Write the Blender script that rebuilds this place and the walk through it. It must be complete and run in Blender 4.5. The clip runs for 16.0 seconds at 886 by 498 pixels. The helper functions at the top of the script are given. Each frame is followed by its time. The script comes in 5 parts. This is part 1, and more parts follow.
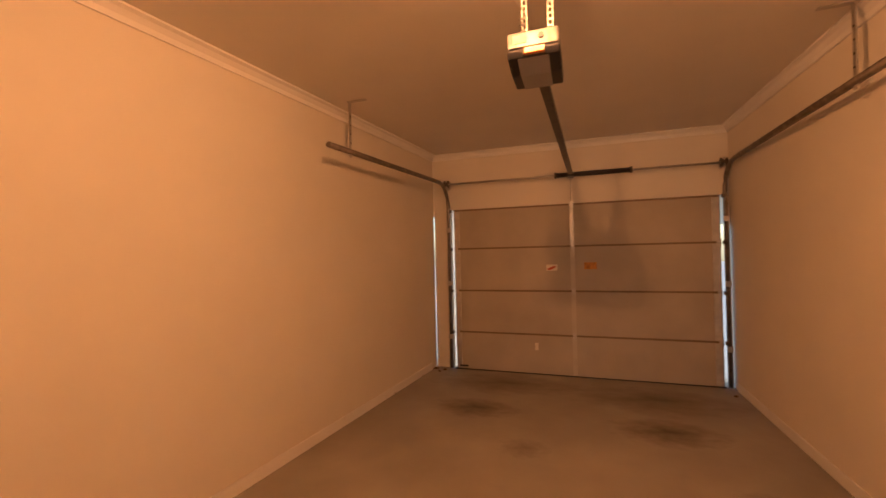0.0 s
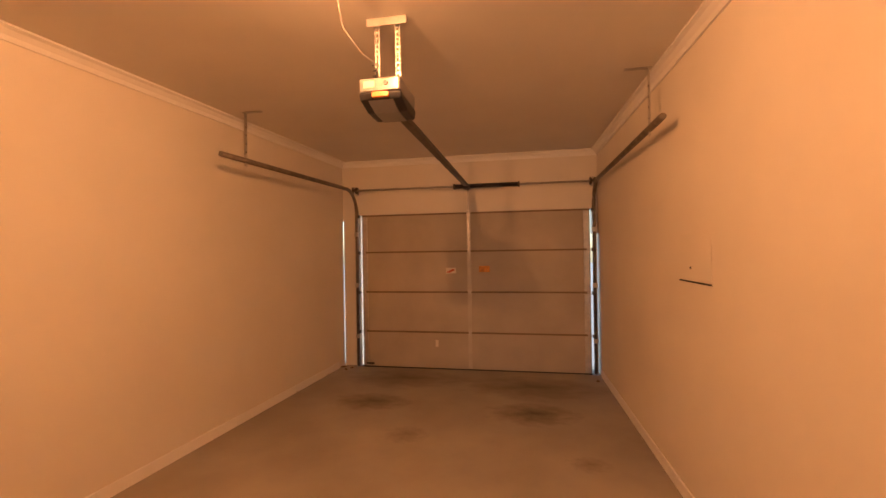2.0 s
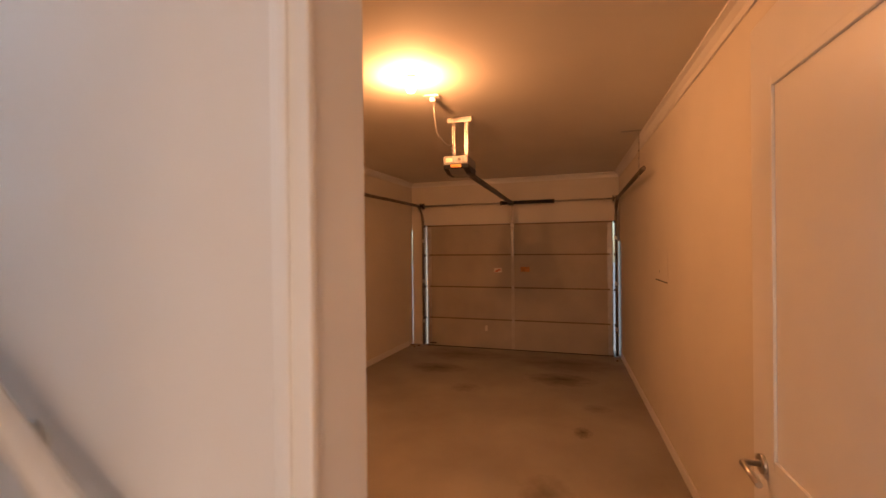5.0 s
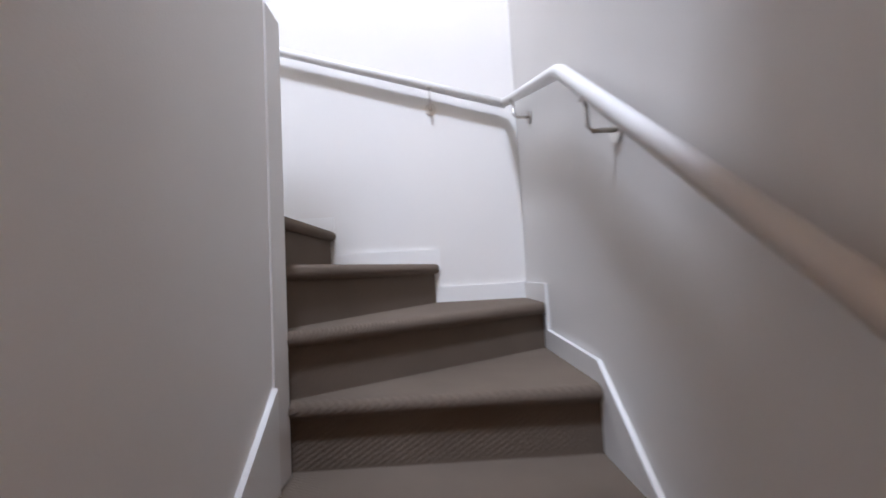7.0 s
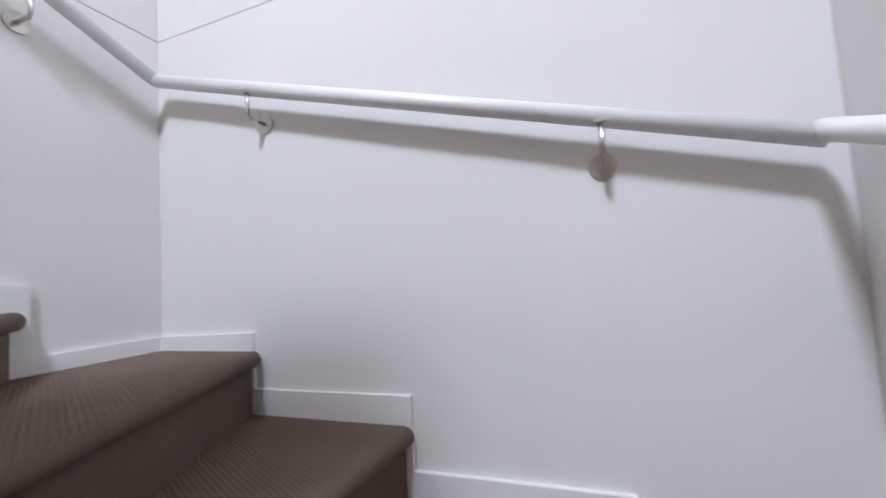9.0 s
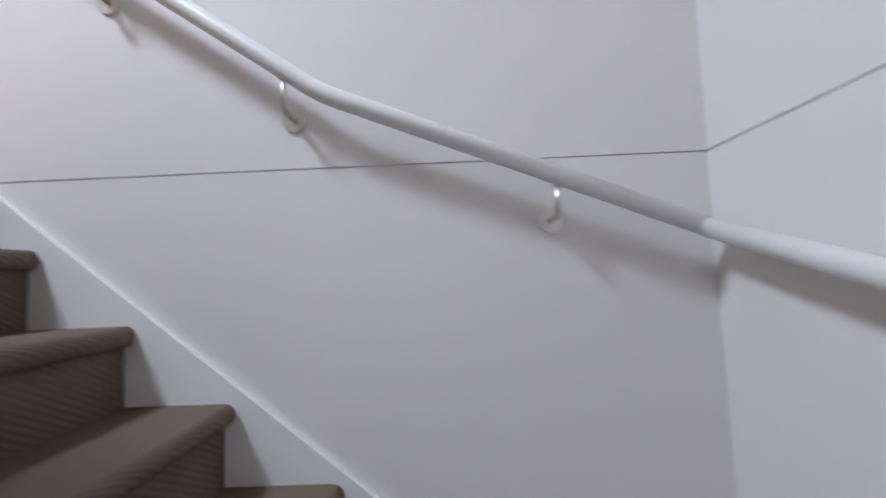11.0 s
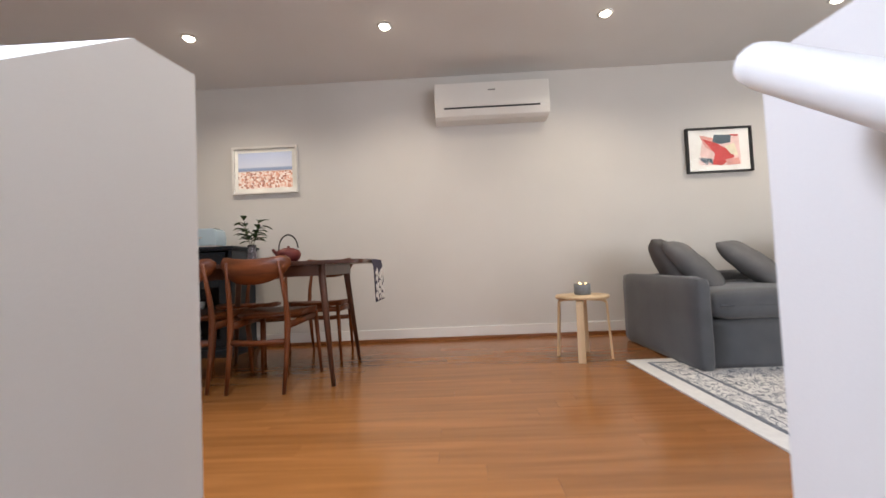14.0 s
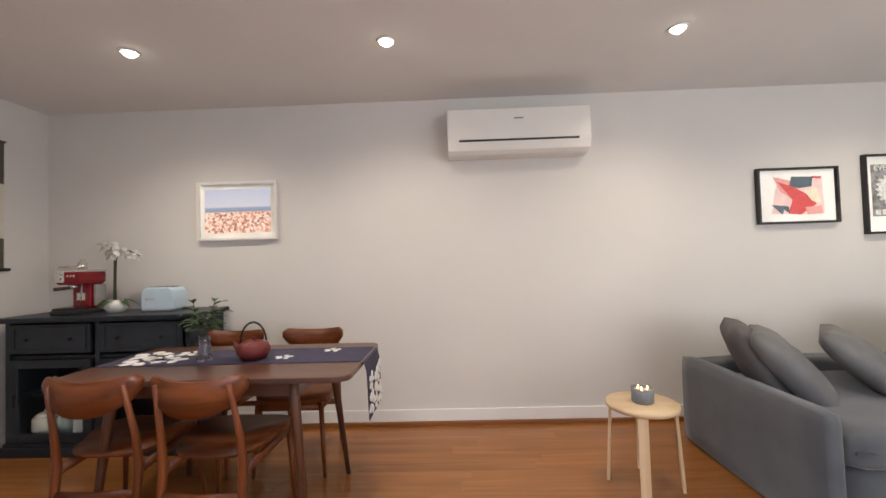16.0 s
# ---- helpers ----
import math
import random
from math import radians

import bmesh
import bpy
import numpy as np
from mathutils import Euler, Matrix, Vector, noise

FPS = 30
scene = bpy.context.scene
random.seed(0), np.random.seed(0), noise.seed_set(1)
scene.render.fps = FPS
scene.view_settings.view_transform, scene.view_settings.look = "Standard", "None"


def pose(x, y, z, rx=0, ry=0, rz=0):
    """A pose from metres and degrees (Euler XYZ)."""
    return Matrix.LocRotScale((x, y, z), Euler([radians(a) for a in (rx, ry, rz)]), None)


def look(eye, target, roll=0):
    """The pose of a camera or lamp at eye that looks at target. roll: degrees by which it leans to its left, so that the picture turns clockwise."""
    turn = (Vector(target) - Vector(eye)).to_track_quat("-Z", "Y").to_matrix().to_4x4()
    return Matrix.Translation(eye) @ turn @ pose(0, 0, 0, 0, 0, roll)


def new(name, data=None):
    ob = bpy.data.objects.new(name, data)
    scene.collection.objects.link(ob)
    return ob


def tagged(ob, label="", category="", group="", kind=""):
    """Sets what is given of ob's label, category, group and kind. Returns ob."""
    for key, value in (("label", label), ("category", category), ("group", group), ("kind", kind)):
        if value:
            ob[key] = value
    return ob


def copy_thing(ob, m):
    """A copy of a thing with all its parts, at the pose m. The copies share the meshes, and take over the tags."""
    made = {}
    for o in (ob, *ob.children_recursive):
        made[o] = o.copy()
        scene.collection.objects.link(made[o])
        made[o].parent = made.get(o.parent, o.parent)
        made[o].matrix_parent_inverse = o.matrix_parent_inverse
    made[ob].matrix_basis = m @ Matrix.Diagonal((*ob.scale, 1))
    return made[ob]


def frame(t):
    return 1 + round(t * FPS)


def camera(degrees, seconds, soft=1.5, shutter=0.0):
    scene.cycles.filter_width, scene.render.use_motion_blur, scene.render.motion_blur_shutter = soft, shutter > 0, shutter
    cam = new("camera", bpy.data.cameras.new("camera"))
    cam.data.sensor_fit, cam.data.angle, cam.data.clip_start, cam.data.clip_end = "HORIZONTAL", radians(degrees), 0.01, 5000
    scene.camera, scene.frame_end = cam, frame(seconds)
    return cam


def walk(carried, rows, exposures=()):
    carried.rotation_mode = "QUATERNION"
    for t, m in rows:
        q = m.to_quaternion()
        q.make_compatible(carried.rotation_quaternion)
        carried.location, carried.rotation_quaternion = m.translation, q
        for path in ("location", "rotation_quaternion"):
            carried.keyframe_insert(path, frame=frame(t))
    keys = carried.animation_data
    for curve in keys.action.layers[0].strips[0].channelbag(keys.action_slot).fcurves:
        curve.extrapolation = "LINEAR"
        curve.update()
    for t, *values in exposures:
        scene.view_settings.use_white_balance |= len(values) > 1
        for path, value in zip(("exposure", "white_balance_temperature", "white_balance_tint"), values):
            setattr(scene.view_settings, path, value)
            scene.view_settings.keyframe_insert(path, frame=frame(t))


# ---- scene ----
cam = camera(95.3, 16.0, shutter=0.4)
PATH = [
    (0, (1.628, -5.137, 1.548), (0.982, -3.245, 1.562), -1.4),
    (0.5, (1.702, -5.137, 1.58), (1.205, -3.199, 1.587), -1.3),
    (1, (1.79, -5.165, 1.594), (1.424, -3.199, 1.599), -1.0),
    (1.5, (1.917, -5.234, 1.599), (1.576, -3.263, 1.602), -0.9),
    (2, (2.124, -5.357, 1.602), (1.776, -3.388, 1.606), -0.9),
    (2.5, (2.269, -5.532, 1.619), (1.906, -3.565, 1.623), -0.7),
    (3, (2.333, -5.745, 1.668), (1.963, -3.78, 1.667), -0.6),
    (5.3, (2.342, -6.838, 1.698), (1.665, -4.956, 1.693), -0.6),
    (5.5, (2.272, -6.876, 1.69), (1.38, -5.086, 1.69), -1.1),
    (5.7, (2.19, -6.86, 1.672), (1.05, -5.216, 1.684), -1.5),
    (6, (2.05, -6.72, 1.56), (0.448, -5.53, 1.69), -2.4),
    (6.5, (1.861, -6.722, 1.632), (-0.067, -6.203, 1.738), -3.2),
    (7, (1.559, -6.724, 1.71), (-0.436, -6.69, 1.839), -3.1),
    (7.5, (1.201, -6.732, 1.848), (-0.782, -6.949, 1.984), -3.1),
    (8, (0.9, -6.731, 2.027), (-1.081, -6.962, 2.181), -3.5),
    (10.3, (0.135, -6.96, 2.811), (-0.748, -8.754, 2.872), -2.7),
    (10.5, (0.105, -7.024, 2.886), (-0.523, -8.922, 2.949), -2.7),
    (10.6, (0.117, -7.067, 2.91), (-0.417, -8.993, 2.987), -2.9),
    (11, (0.113, -7.218, 3.021), (0.141, -9.214, 3.144), -2.4),
    (11.5, (0.108, -7.405, 3.203), (0.878, -9.248, 3.302), -2.1),
    (12, (0.191, -7.621, 3.385), (1.666, -8.972, 3.429), -2.4),
    (12.5, (0.369, -7.711, 3.491), (2.207, -8.495, 3.586), -1.7),
    (13, (0.549, -7.768, 3.638), (2.536, -7.973, 3.733), -1.6),
    (13.5, (0.756, -7.808, 3.797), (2.753, -7.76, 3.881), -2.0),
    (14, (0.957, -7.83, 3.946), (2.955, -7.775, 4.024), -2.5),
    (14.5, (1.146, -7.802, 4.083), (3.144, -7.736, 4.154), -2.2),
    (15, (1.314, -7.814, 4.208), (3.311, -7.72, 4.264), -2.3),
    (15.5, (1.469, -7.807, 4.331), (3.465, -7.692, 4.384), -2.0),
    (16, (1.577, -7.744, 4.434), (3.575, -7.69, 4.492), -1.7),
]
EXPOSURES = [(0, 1.45), (2, 1.62), (3.2, 1.42), (5.3, 0.6), (6.0, 0.1), (7.0, -0.1), (7.5, -0.25), (8.2, -0.35), (10.3, -0.9), (11.5, -1.2), (13.5, -1.15), (14.5, -1.0), (16, -0.95)]
walk(cam, [(t, look(e, g, r)) for t, e, g, r in PATH], EXPOSURES)

# world: daylight from outside the openings
world = bpy.data.worlds.new("sky")
scene.world = world
world.use_nodes = True
wn = world.node_tree.nodes
sky = wn.new("ShaderNodeTexSky")
sky.sky_type = 'NISHITA'
sky.sun_disc = False
sky.sun_elevation, sky.sun_rotation = radians(25), radians(90)
wn["Background"].inputs[1].default_value = 0.12
world.node_tree.links.new(sky.outputs[0], wn["Background"].inputs[0])
sun = new("sun", bpy.data.lights.new("sun", 'SUN'))
sun.data.energy, sun.data.angle, sun.data.color = 2.0, radians(0.5), (1, 0.95, 0.88)
sun.matrix_world = look((0, 0, 10), (-4, 0.05, 8.135))


def area(name, eye, target, w, h, power, color):
    d = bpy.data.lights.new(name, 'AREA')
    d.shape, d.size, d.size_y, d.energy, d.color = 'RECTANGLE', w, h, power, color
    ob = new(name, d)
    ob.matrix_world = look(eye, target)
    return ob


def point(name, at, power, color, radius):
    d = bpy.data.lights.new(name, 'POINT')
    d.energy, d.color, d.shadow_soft_size = power, color, radius
    ob = new(name, d)
    ob.location = at
    return ob


L = 3.315        # living floor
CEIL = 5.565     # living ceiling
R = 0.195        # rise
# lamp of an unseen skylight, assumed from how the rail shadows fall
area("assumed_skylight_lamp", (2.02, -7.05, 5.76), (0.62, -7.3, 4.3), 0.5, 0.5, 235, (0.72, 0.80, 1.0))
area("window_daylight", (-0.45, -10.4, 4.55), (3.0, -10.4, 4.2), 2.0, 1.7, 105, (0.96, 0.96, 0.98))
area("window_daylight", (0.9, -11.6, 4.55), (1.2, -8.0, 4.2), 1.8, 1.7, 50, (0.96, 0.96, 0.98))
# warm fill added to brighten the hall; no source is known there
area("hall_fill_lamp", (2.6, -8.2, 1.25), (2.5, -6.3, 1.35), 0.7, 1.9, 11, (1.0, 0.62, 0.40))
point("garage_bulb_light", (1.37, -4.2, 2.775), 36, (1.0, 0.38, 0.135), 0.03)
DOWN = [(x, y) for x in (3.6,) for y in (-6.09, -7.43, -8.9, -10.4)]
for dx, dy in DOWN:
    d = bpy.data.lights.new("downlight_beam", 'SPOT')
    d.energy, d.color, d.spot_size, d.spot_blend, d.shadow_soft_size = 92, (1, 0.86, 0.67), radians(150), 1.0, 0.05
    ob = new("downlight_beam", d)
    ob.location = (dx, dy, CEIL - 0.02)


# ---------------------------------------------------------------- materials
def material(name, color, rough=0.6, metal=0.0, noise_scale=6.0, vary=0.08, bump=0.0, bump_scale=80.0, spec=0.5, emit=0.0, emit_color=None):
    m = bpy.data.materials.new(name)
    m.use_nodes = True
    n, k = m.node_tree.nodes, m.node_tree.links
    b = n["Principled BSDF"]
    b.inputs["Roughness"].default_value, b.inputs["Metallic"].default_value = rough, metal
    b.inputs["Specular IOR Level"].default_value = spec
    co = n.new("ShaderNodeTexCoord")
    t = n.new("ShaderNodeTexNoise")
    t.inputs["Scale"].default_value, t.inputs["Detail"].default_value = noise_scale, 6
    k.new(co.outputs["Object"], t.inputs["Vector"])
    r = n.new("ShaderNodeValToRGB")
    c = Vector(color)
    r.color_ramp.elements[0].position, r.color_ramp.elements[1].position = 0.3, 0.7
    r.color_ramp.elements[0].color = (*(c * (1 - vary)), 1)
    r.color_ramp.elements[1].color = (*(min(1, v * (1 + vary)) for v in c), 1)
    k.new(t.outputs["Fac"], r.inputs["Fac"])
    k.new(r.outputs["Color"], b.inputs["Base Color"])
    if bump:
        t2 = n.new("ShaderNodeTexNoise")
        t2.inputs["Scale"].default_value, t2.inputs["Detail"].default_value = bump_scale, 4
        k.new(co.outputs["Object"], t2.inputs["Vector"])
        bp = n.new("ShaderNodeBump")
        bp.inputs["Strength"].default_value, bp.inputs["Distance"].default_value = bump, 0.01
        k.new(t2.outputs["Fac"], bp.inputs["Height"])
        k.new(bp.outputs["Normal"], b.inputs["Normal"])
    if emit:
        b.inputs["Emission Color"].default_value = (*(emit_color or color), 1)
        b.inputs["Emission Strength"].default_value = emit
    return m


def ramp_of(n, stops):
    r = n.new("ShaderNodeValToRGB")
    e = r.color_ramp.elements
    e[0].position, e[0].color = stops[0][0], (*stops[0][1], 1)
    e[1].position, e[1].color = stops[-1][0], (*stops[-1][1], 1)
    for p, c in stops[1:-1]:
        x = e.new(p)
        x.color = (*c, 1)
    return r


def carpet_material():
    """Loop-pile carpet with a diagonal rib."""
    m = material("carpet", (0.165, 0.128, 0.10), 0.95, noise_scale=3, vary=0.10, spec=0.1)
    n, k = m.node_tree.nodes, m.node_tree.links
    co = n.new("ShaderNodeTexCoord")
    mp = n.new("ShaderNodeMapping")
    mp.inputs["Rotation"].default_value = (radians(35), radians(20), radians(38))
    k.new(co.outputs["Object"], mp.inputs["Vector"])
    w = n.new("ShaderNodeTexWave")
    w.inputs["Scale"].default_value, w.inputs["Distortion"].default_value = 34, 1.2
    w.inputs["Detail"].default_value, w.inputs["Detail Scale"].default_value = 2, 6
    k.new(mp.outputs[0], w.inputs["Vector"])
    g = n.new("ShaderNodeTexNoise")
    g.inputs["Scale"].default_value, g.inputs["Detail"].default_value = 300, 3
    k.new(co.outputs["Object"], g.inputs["Vector"])
    mx = n.new("ShaderNodeMath")
    mx.operation = 'ADD'
    k.new(w.outputs["Fac"], mx.inputs[0])
    k.new(g.outputs["Fac"], mx.inputs[1])
    bp = n.new("ShaderNodeBump")
    bp.inputs["Strength"].default_value, bp.inputs["Distance"].default_value = 0.36, 0.006
    k.new(mx.outputs[0], bp.inputs["Height"])
    k.new(bp.outputs["Normal"], n["Principled BSDF"].inputs["Normal"])
    return m


def wood_material(name, dark, light, rough=0.35, axis=0, scale=1.0, random_tint=0.0):
    """Straight-grained wood with the grain along one local axis."""
    m = bpy.data.materials.new(name)
    m.use_nodes = True
    n, k = m.node_tree.nodes, m.node_tree.links
    b = n["Principled BSDF"]
    co = n.new("ShaderNodeTexCoord")
    mp = n.new("ShaderNodeMapping")
    s = [26 * scale] * 3
    s[axis] = 1.4 * scale
    mp.inputs["Scale"].default_value = s
    k.new(co.outputs["Object"], mp.inputs["Vector"])
    info = n.new("ShaderNodeObjectInfo")
    ad = n.new("ShaderNodeVectorMath")
    k.new(mp.outputs[0], ad.inputs[0])
    cx = n.new("ShaderNodeMath")
    cx.operation = 'MULTIPLY'
    cx.inputs[1].default_value = 40
    k.new(info.outputs["Random"], cx.inputs[0])
    k.new(cx.outputs[0], ad.inputs[1])
    t = n.new("ShaderNodeTexNoise")
    t.inputs["Scale"].default_value, t.inputs["Detail"].default_value, t.inputs["Distortion"].default_value = 1, 6, 0.6
    k.new(ad.outputs[0], t.inputs["Vector"])
    r = ramp_of(n, [(0.3, dark), (0.7, light)])
    k.new(t.outputs["Fac"], r.inputs["Fac"])
    hs = n.new("ShaderNodeHueSaturation")
    ml = n.new("ShaderNodeMath")
    ml.operation = 'MULTIPLY_ADD'
    ml.inputs[1].default_value, ml.inputs[2].default_value = random_tint, 1 - random_tint / 2
    k.new(info.outputs["Random"], ml.inputs[0])
    k.new(ml.outputs[0], hs.inputs["Value"])
    k.new(r.outputs["Color"], hs.inputs["Color"])
    k.new(hs.outputs["Color"], b.inputs["Base Color"])
    b.inputs["Roughness"].default_value = rough
    bp = n.new("ShaderNodeBump")
    bp.inputs["Strength"].default_value, bp.inputs["Distance"].default_value = 0.08, 0.004
    k.new(t.outputs["Fac"], bp.inputs["Height"])
    k.new(bp.outputs["Normal"], b.inputs["Normal"])
    return m


def concrete_material():
    """Worn garage slab with tyre-dark patches and stains."""
    m = bpy.data.materials.new("concrete")
    m.use_nodes = True
    n, k = m.node_tree.nodes, m.node_tree.links
    b = n["Principled BSDF"]
    co = n.new("ShaderNodeTexCoord")
    t = n.new("ShaderNodeTexNoise")
    t.inputs["Scale"].default_value, t.inputs["Detail"].default_value = 1.3, 8
    k.new(co.outputs["Object"], t.inputs["Vector"])
    r = ramp_of(n, [(0.3, (0.27, 0.245, 0.21)), (0.72, (0.37, 0.34, 0.29))])
    k.new(t.outputs["Fac"], r.inputs["Fac"])
    last = r.outputs["Color"]
    for (x, y, sx, sy, s) in ((0.60, -1.25, 1.9, 3.4, 0.85), (2.28, -1.36, 1.8, 3.0, 0.95), (2.65, -2.24, 5.0, 7.0, 0.5), (1.17, -1.95, 4.0, 5.0, 0.5),
                              (2.49, -2.85, 9.0, 6.5, 0.95), (0.75, -0.45, 1.0, 2.2, 0.7), (2.3, -0.6, 1.0, 2.0, 0.75), (2.2, -3.9, 4.0, 3.0, 0.6)):
        mp = n.new("ShaderNodeMapping")
        mp.inputs["Location"].default_value = (-x * sx, -y * sy, 0)
        mp.inputs["Scale"].default_value = (sx, sy, 0)
        k.new(co.outputs["Object"], mp.inputs["Vector"])
        ns = n.new("ShaderNodeTexNoise")
        ns.inputs["Scale"].default_value, ns.inputs["Detail"].default_value = 3.0, 4
        k.new(mp.outputs[0], ns.inputs["Vector"])
        ln = n.new("ShaderNodeVectorMath")
        ln.operation = 'LENGTH'
        k.new(mp.outputs[0], ln.inputs[0])
        add = n.new("ShaderNodeMath")
        add.operation = 'ADD'
        k.new(ln.outputs["Value"], add.inputs[0])
        k.new(ns.outputs["Fac"], add.inputs[1])
        mr = n.new("ShaderNodeMapRange")
        mr.inputs["From Min"].default_value, mr.inputs["From Max"].default_value = 0.5, 1.35
        mr.inputs["To Min"].default_value, mr.inputs["To Max"].default_value = s, 0
        k.new(add.outputs[0], mr.inputs["Value"])
        mix = n.new("ShaderNodeMix")
        mix.data_type = 'RGBA'
        k.new(mr.outputs[0], mix.inputs[0])
        k.new(last, mix.inputs[6])
        mix.inputs[7].default_value = (0.085, 0.07, 0.06, 1)
        last = mix.outputs[2]
    k.new(last, b.inputs["Base Color"])
    b.inputs["Roughness"].default_value = 0.75
    g = n.new("ShaderNodeTexNoise")
    g.inputs["Scale"].default_value, g.inputs["Detail"].default_value = 60, 6
    k.new(co.outputs["Object"], g.inputs["Vector"])
    bp = n.new("ShaderNodeBump")
    bp.inputs["Strength"].default_value, bp.inputs["Distance"].default_value = 0.2, 0.004
    k.new(g.outputs["Fac"], bp.inputs["Height"])
    k.new(bp.outputs["Normal"], b.inputs["Normal"])
    return m


WALL = material("wall_paint", (0.70, 0.685, 0.66), 0.75, noise_scale=1.5, vary=0.025, bump=0.06, bump_scale=220, spec=0.25)
STAIRWALL = material("stair_wall_paint", (0.77, 0.745, 0.715), 0.7, noise_scale=1.5, vary=0.02, bump=0.06, bump_scale=220, spec=0.25)
CEILING = material("ceiling_paint", (0.78, 0.77, 0.76), 0.85, noise_scale=2, vary=0.02, bump=0.04, bump_scale=200, spec=0.2)
GARAGEWALL = material("garage_paint", (0.74, 0.70, 0.63), 0.8, noise_scale=1.2, vary=0.04, bump=0.1, bump_scale=160, spec=0.2)
TRIM = material("gloss_trim_paint", (0.82, 0.81, 0.79), 0.35, noise_scale=4, vary=0.02)
CARPET = carpet_material()
CONCRETE = concrete_material()
STEEL = material("galvanised_steel", (0.52, 0.50, 0.47), 0.42, 0.9, 14, 0.15, 0.05, 60)
DARKSTEEL = material("dark_steel", (0.14, 0.12, 0.10), 0.45, 0.7, 14, 0.2)
BRUSHED = material("brushed_steel", (0.62, 0.60, 0.57), 0.3, 1.0, 40, 0.08)
DOORPANEL = material("door_sheet_steel", (0.42, 0.37, 0.30), 0.55, 0.0, 2.2, 0.09, 0.04, 40)
BLACK = material("black_plastic", (0.02, 0.02, 0.022), 0.4, vary=0.1)
GREYPLASTIC = material("grey_plastic", (0.30, 0.29, 0.28), 0.4)
WHITEPLASTIC = material("white_plastic", (0.80, 0.79, 0.76), 0.35, noise_scale=5, vary=0.015)
ORANGE = material("amber_lens", (0.75, 0.25, 0.04), 0.3)
BAMBOO = wood_material("bamboo_board", (0.225, 0.083, 0.02), (0.315, 0.127, 0.034), 0.19, 1, 1.0, 0.16)


# ---------------------------------------------------------------- mesh helpers
def bm_box(x0, y0, z0, x1, y1, z1, bevel=0.0, bm=None):
    own = bmesh.new()
    bmesh.ops.create_cube(own, size=1)
    for v in own.verts:
        v.co = Vector(((x0, x1)[v.co.x > 0], (y0, y1)[v.co.y > 0], (z0, z1)[v.co.z > 0]))
    if bevel:
        bmesh.ops.bevel(own, geom=list(own.edges), offset=bevel, segments=2, affect='EDGES', profile=0.6)
    return merge(bm, own)


def merge(bm, own):
    if bm is None:
        return own
    me = bpy.data.meshes.new("tmp")
    own.to_mesh(me)
    bm.from_mesh(me)
    bpy.data.meshes.remove(me)
    own.free()
    return bm


def bm_prism(points, axis, a, b, bevel=0.0, bm=None):
    """A polygon in the plane across an axis, from a to b along it."""
    own = bmesh.new()

    def at(p, c):
        return {"x": (c, p[0], p[1]), "y": (p[0], c, p[1]), "z": (p[0], p[1], c)}[axis]
    lo = [own.verts.new(at(p, a)) for p in points]
    hi = [own.verts.new(at(p, b)) for p in points]
    own.faces.new(lo)
    own.faces.new(hi)
    for i in range(len(points)):
        j = (i + 1) % len(points)
        own.faces.new((lo[i], lo[j], hi[j], hi[i]))
    bmesh.ops.recalc_face_normals(own, faces=own.faces)
    if bevel:
        bmesh.ops.bevel(own, geom=list(own.edges), offset=bevel, segments=2, affect='EDGES', profile=0.6)
    return merge(bm, own)


def bm_tube(points, radius, sides=10, radii=None, bm=None, flat=1.0):
    """A round bar along points; radii, one for each point, make it taper."""
    own = bmesh.new()
    pts = [Vector(p) for p in points]
    rings = []
    for i, p in enumerate(pts):
        d = (pts[min(i + 1, len(pts) - 1)] - pts[max(i - 1, 0)]).normalized()
        up = Vector((0, 0, 1)) if abs(d.z) < 0.95 else Vector((1, 0, 0))
        u = d.cross(up).normalized()
        v = u.cross(d)
        rr = radii[i] if radii else radius
        rings.append([own.verts.new(p + rr * (math.cos(6.2832 * s / sides) * u + flat * math.sin(6.2832 * s / sides) * v)) for s in range(sides)])
    for q, w in zip(rings, rings[1:]):
        for s in range(sides):
            f = own.faces.new((q[s], q[(s + 1) % sides], w[(s + 1) % sides], w[s]))
            f.smooth = True
    own.faces.new(rings[0])
    own.faces.new(rings[-1])
    bmesh.ops.recalc_face_normals(own, faces=own.faces)
    return merge(bm, own)


def bm_lathe(profile, center=(0, 0, 0), sides=24, bm=None):
    """Turned shape: (radius, height) pairs about a vertical axis."""
    own = bmesh.new()
    rings = []
    for rr, z in profile:
        rings.append([own.verts.new((center[0] + rr * math.cos(6.2832 * s / sides), center[1] + rr * math.sin(6.2832 * s / sides), center[2] + z)) for s in range(sides)])
    for q, w in zip(rings, rings[1:]):
        for s in range(sides):
            own.faces.new((q[s], q[(s + 1) % sides], w[(s + 1) % sides], w[s])).smooth = True
    own.faces.new(rings[0])
    own.faces.new(rings[-1])
    bmesh.ops.recalc_face_normals(own, faces=own.faces)
    return merge(bm, own)


def mesh_of(name, bm, mat):
    me = bpy.data.meshes.new(name)
    bm.to_mesh(me)
    bm.free()
    me.materials.append(mat)
    return me


def solid(name, bm, mat, label="", category="", kind="", group=""):
    return tagged(new(name, mesh_of(name, bm, mat)), label, category, group, kind)


def thing(name, label, category, at=(0, 0, 0), group=""):
    ob = new(name)
    ob.location = at
    ob.empty_display_size = 0.1
    return tagged(ob, label, category, group)


def part(name, bm, mat, parent, label=""):
    ob = new(name, mesh_of(name, bm, mat))
    ob.parent = parent
    if label:
        ob["label"] = label
    return ob


def setting(name, bm, mat, label=""):
    return solid(name, bm, mat, label, kind="structure")


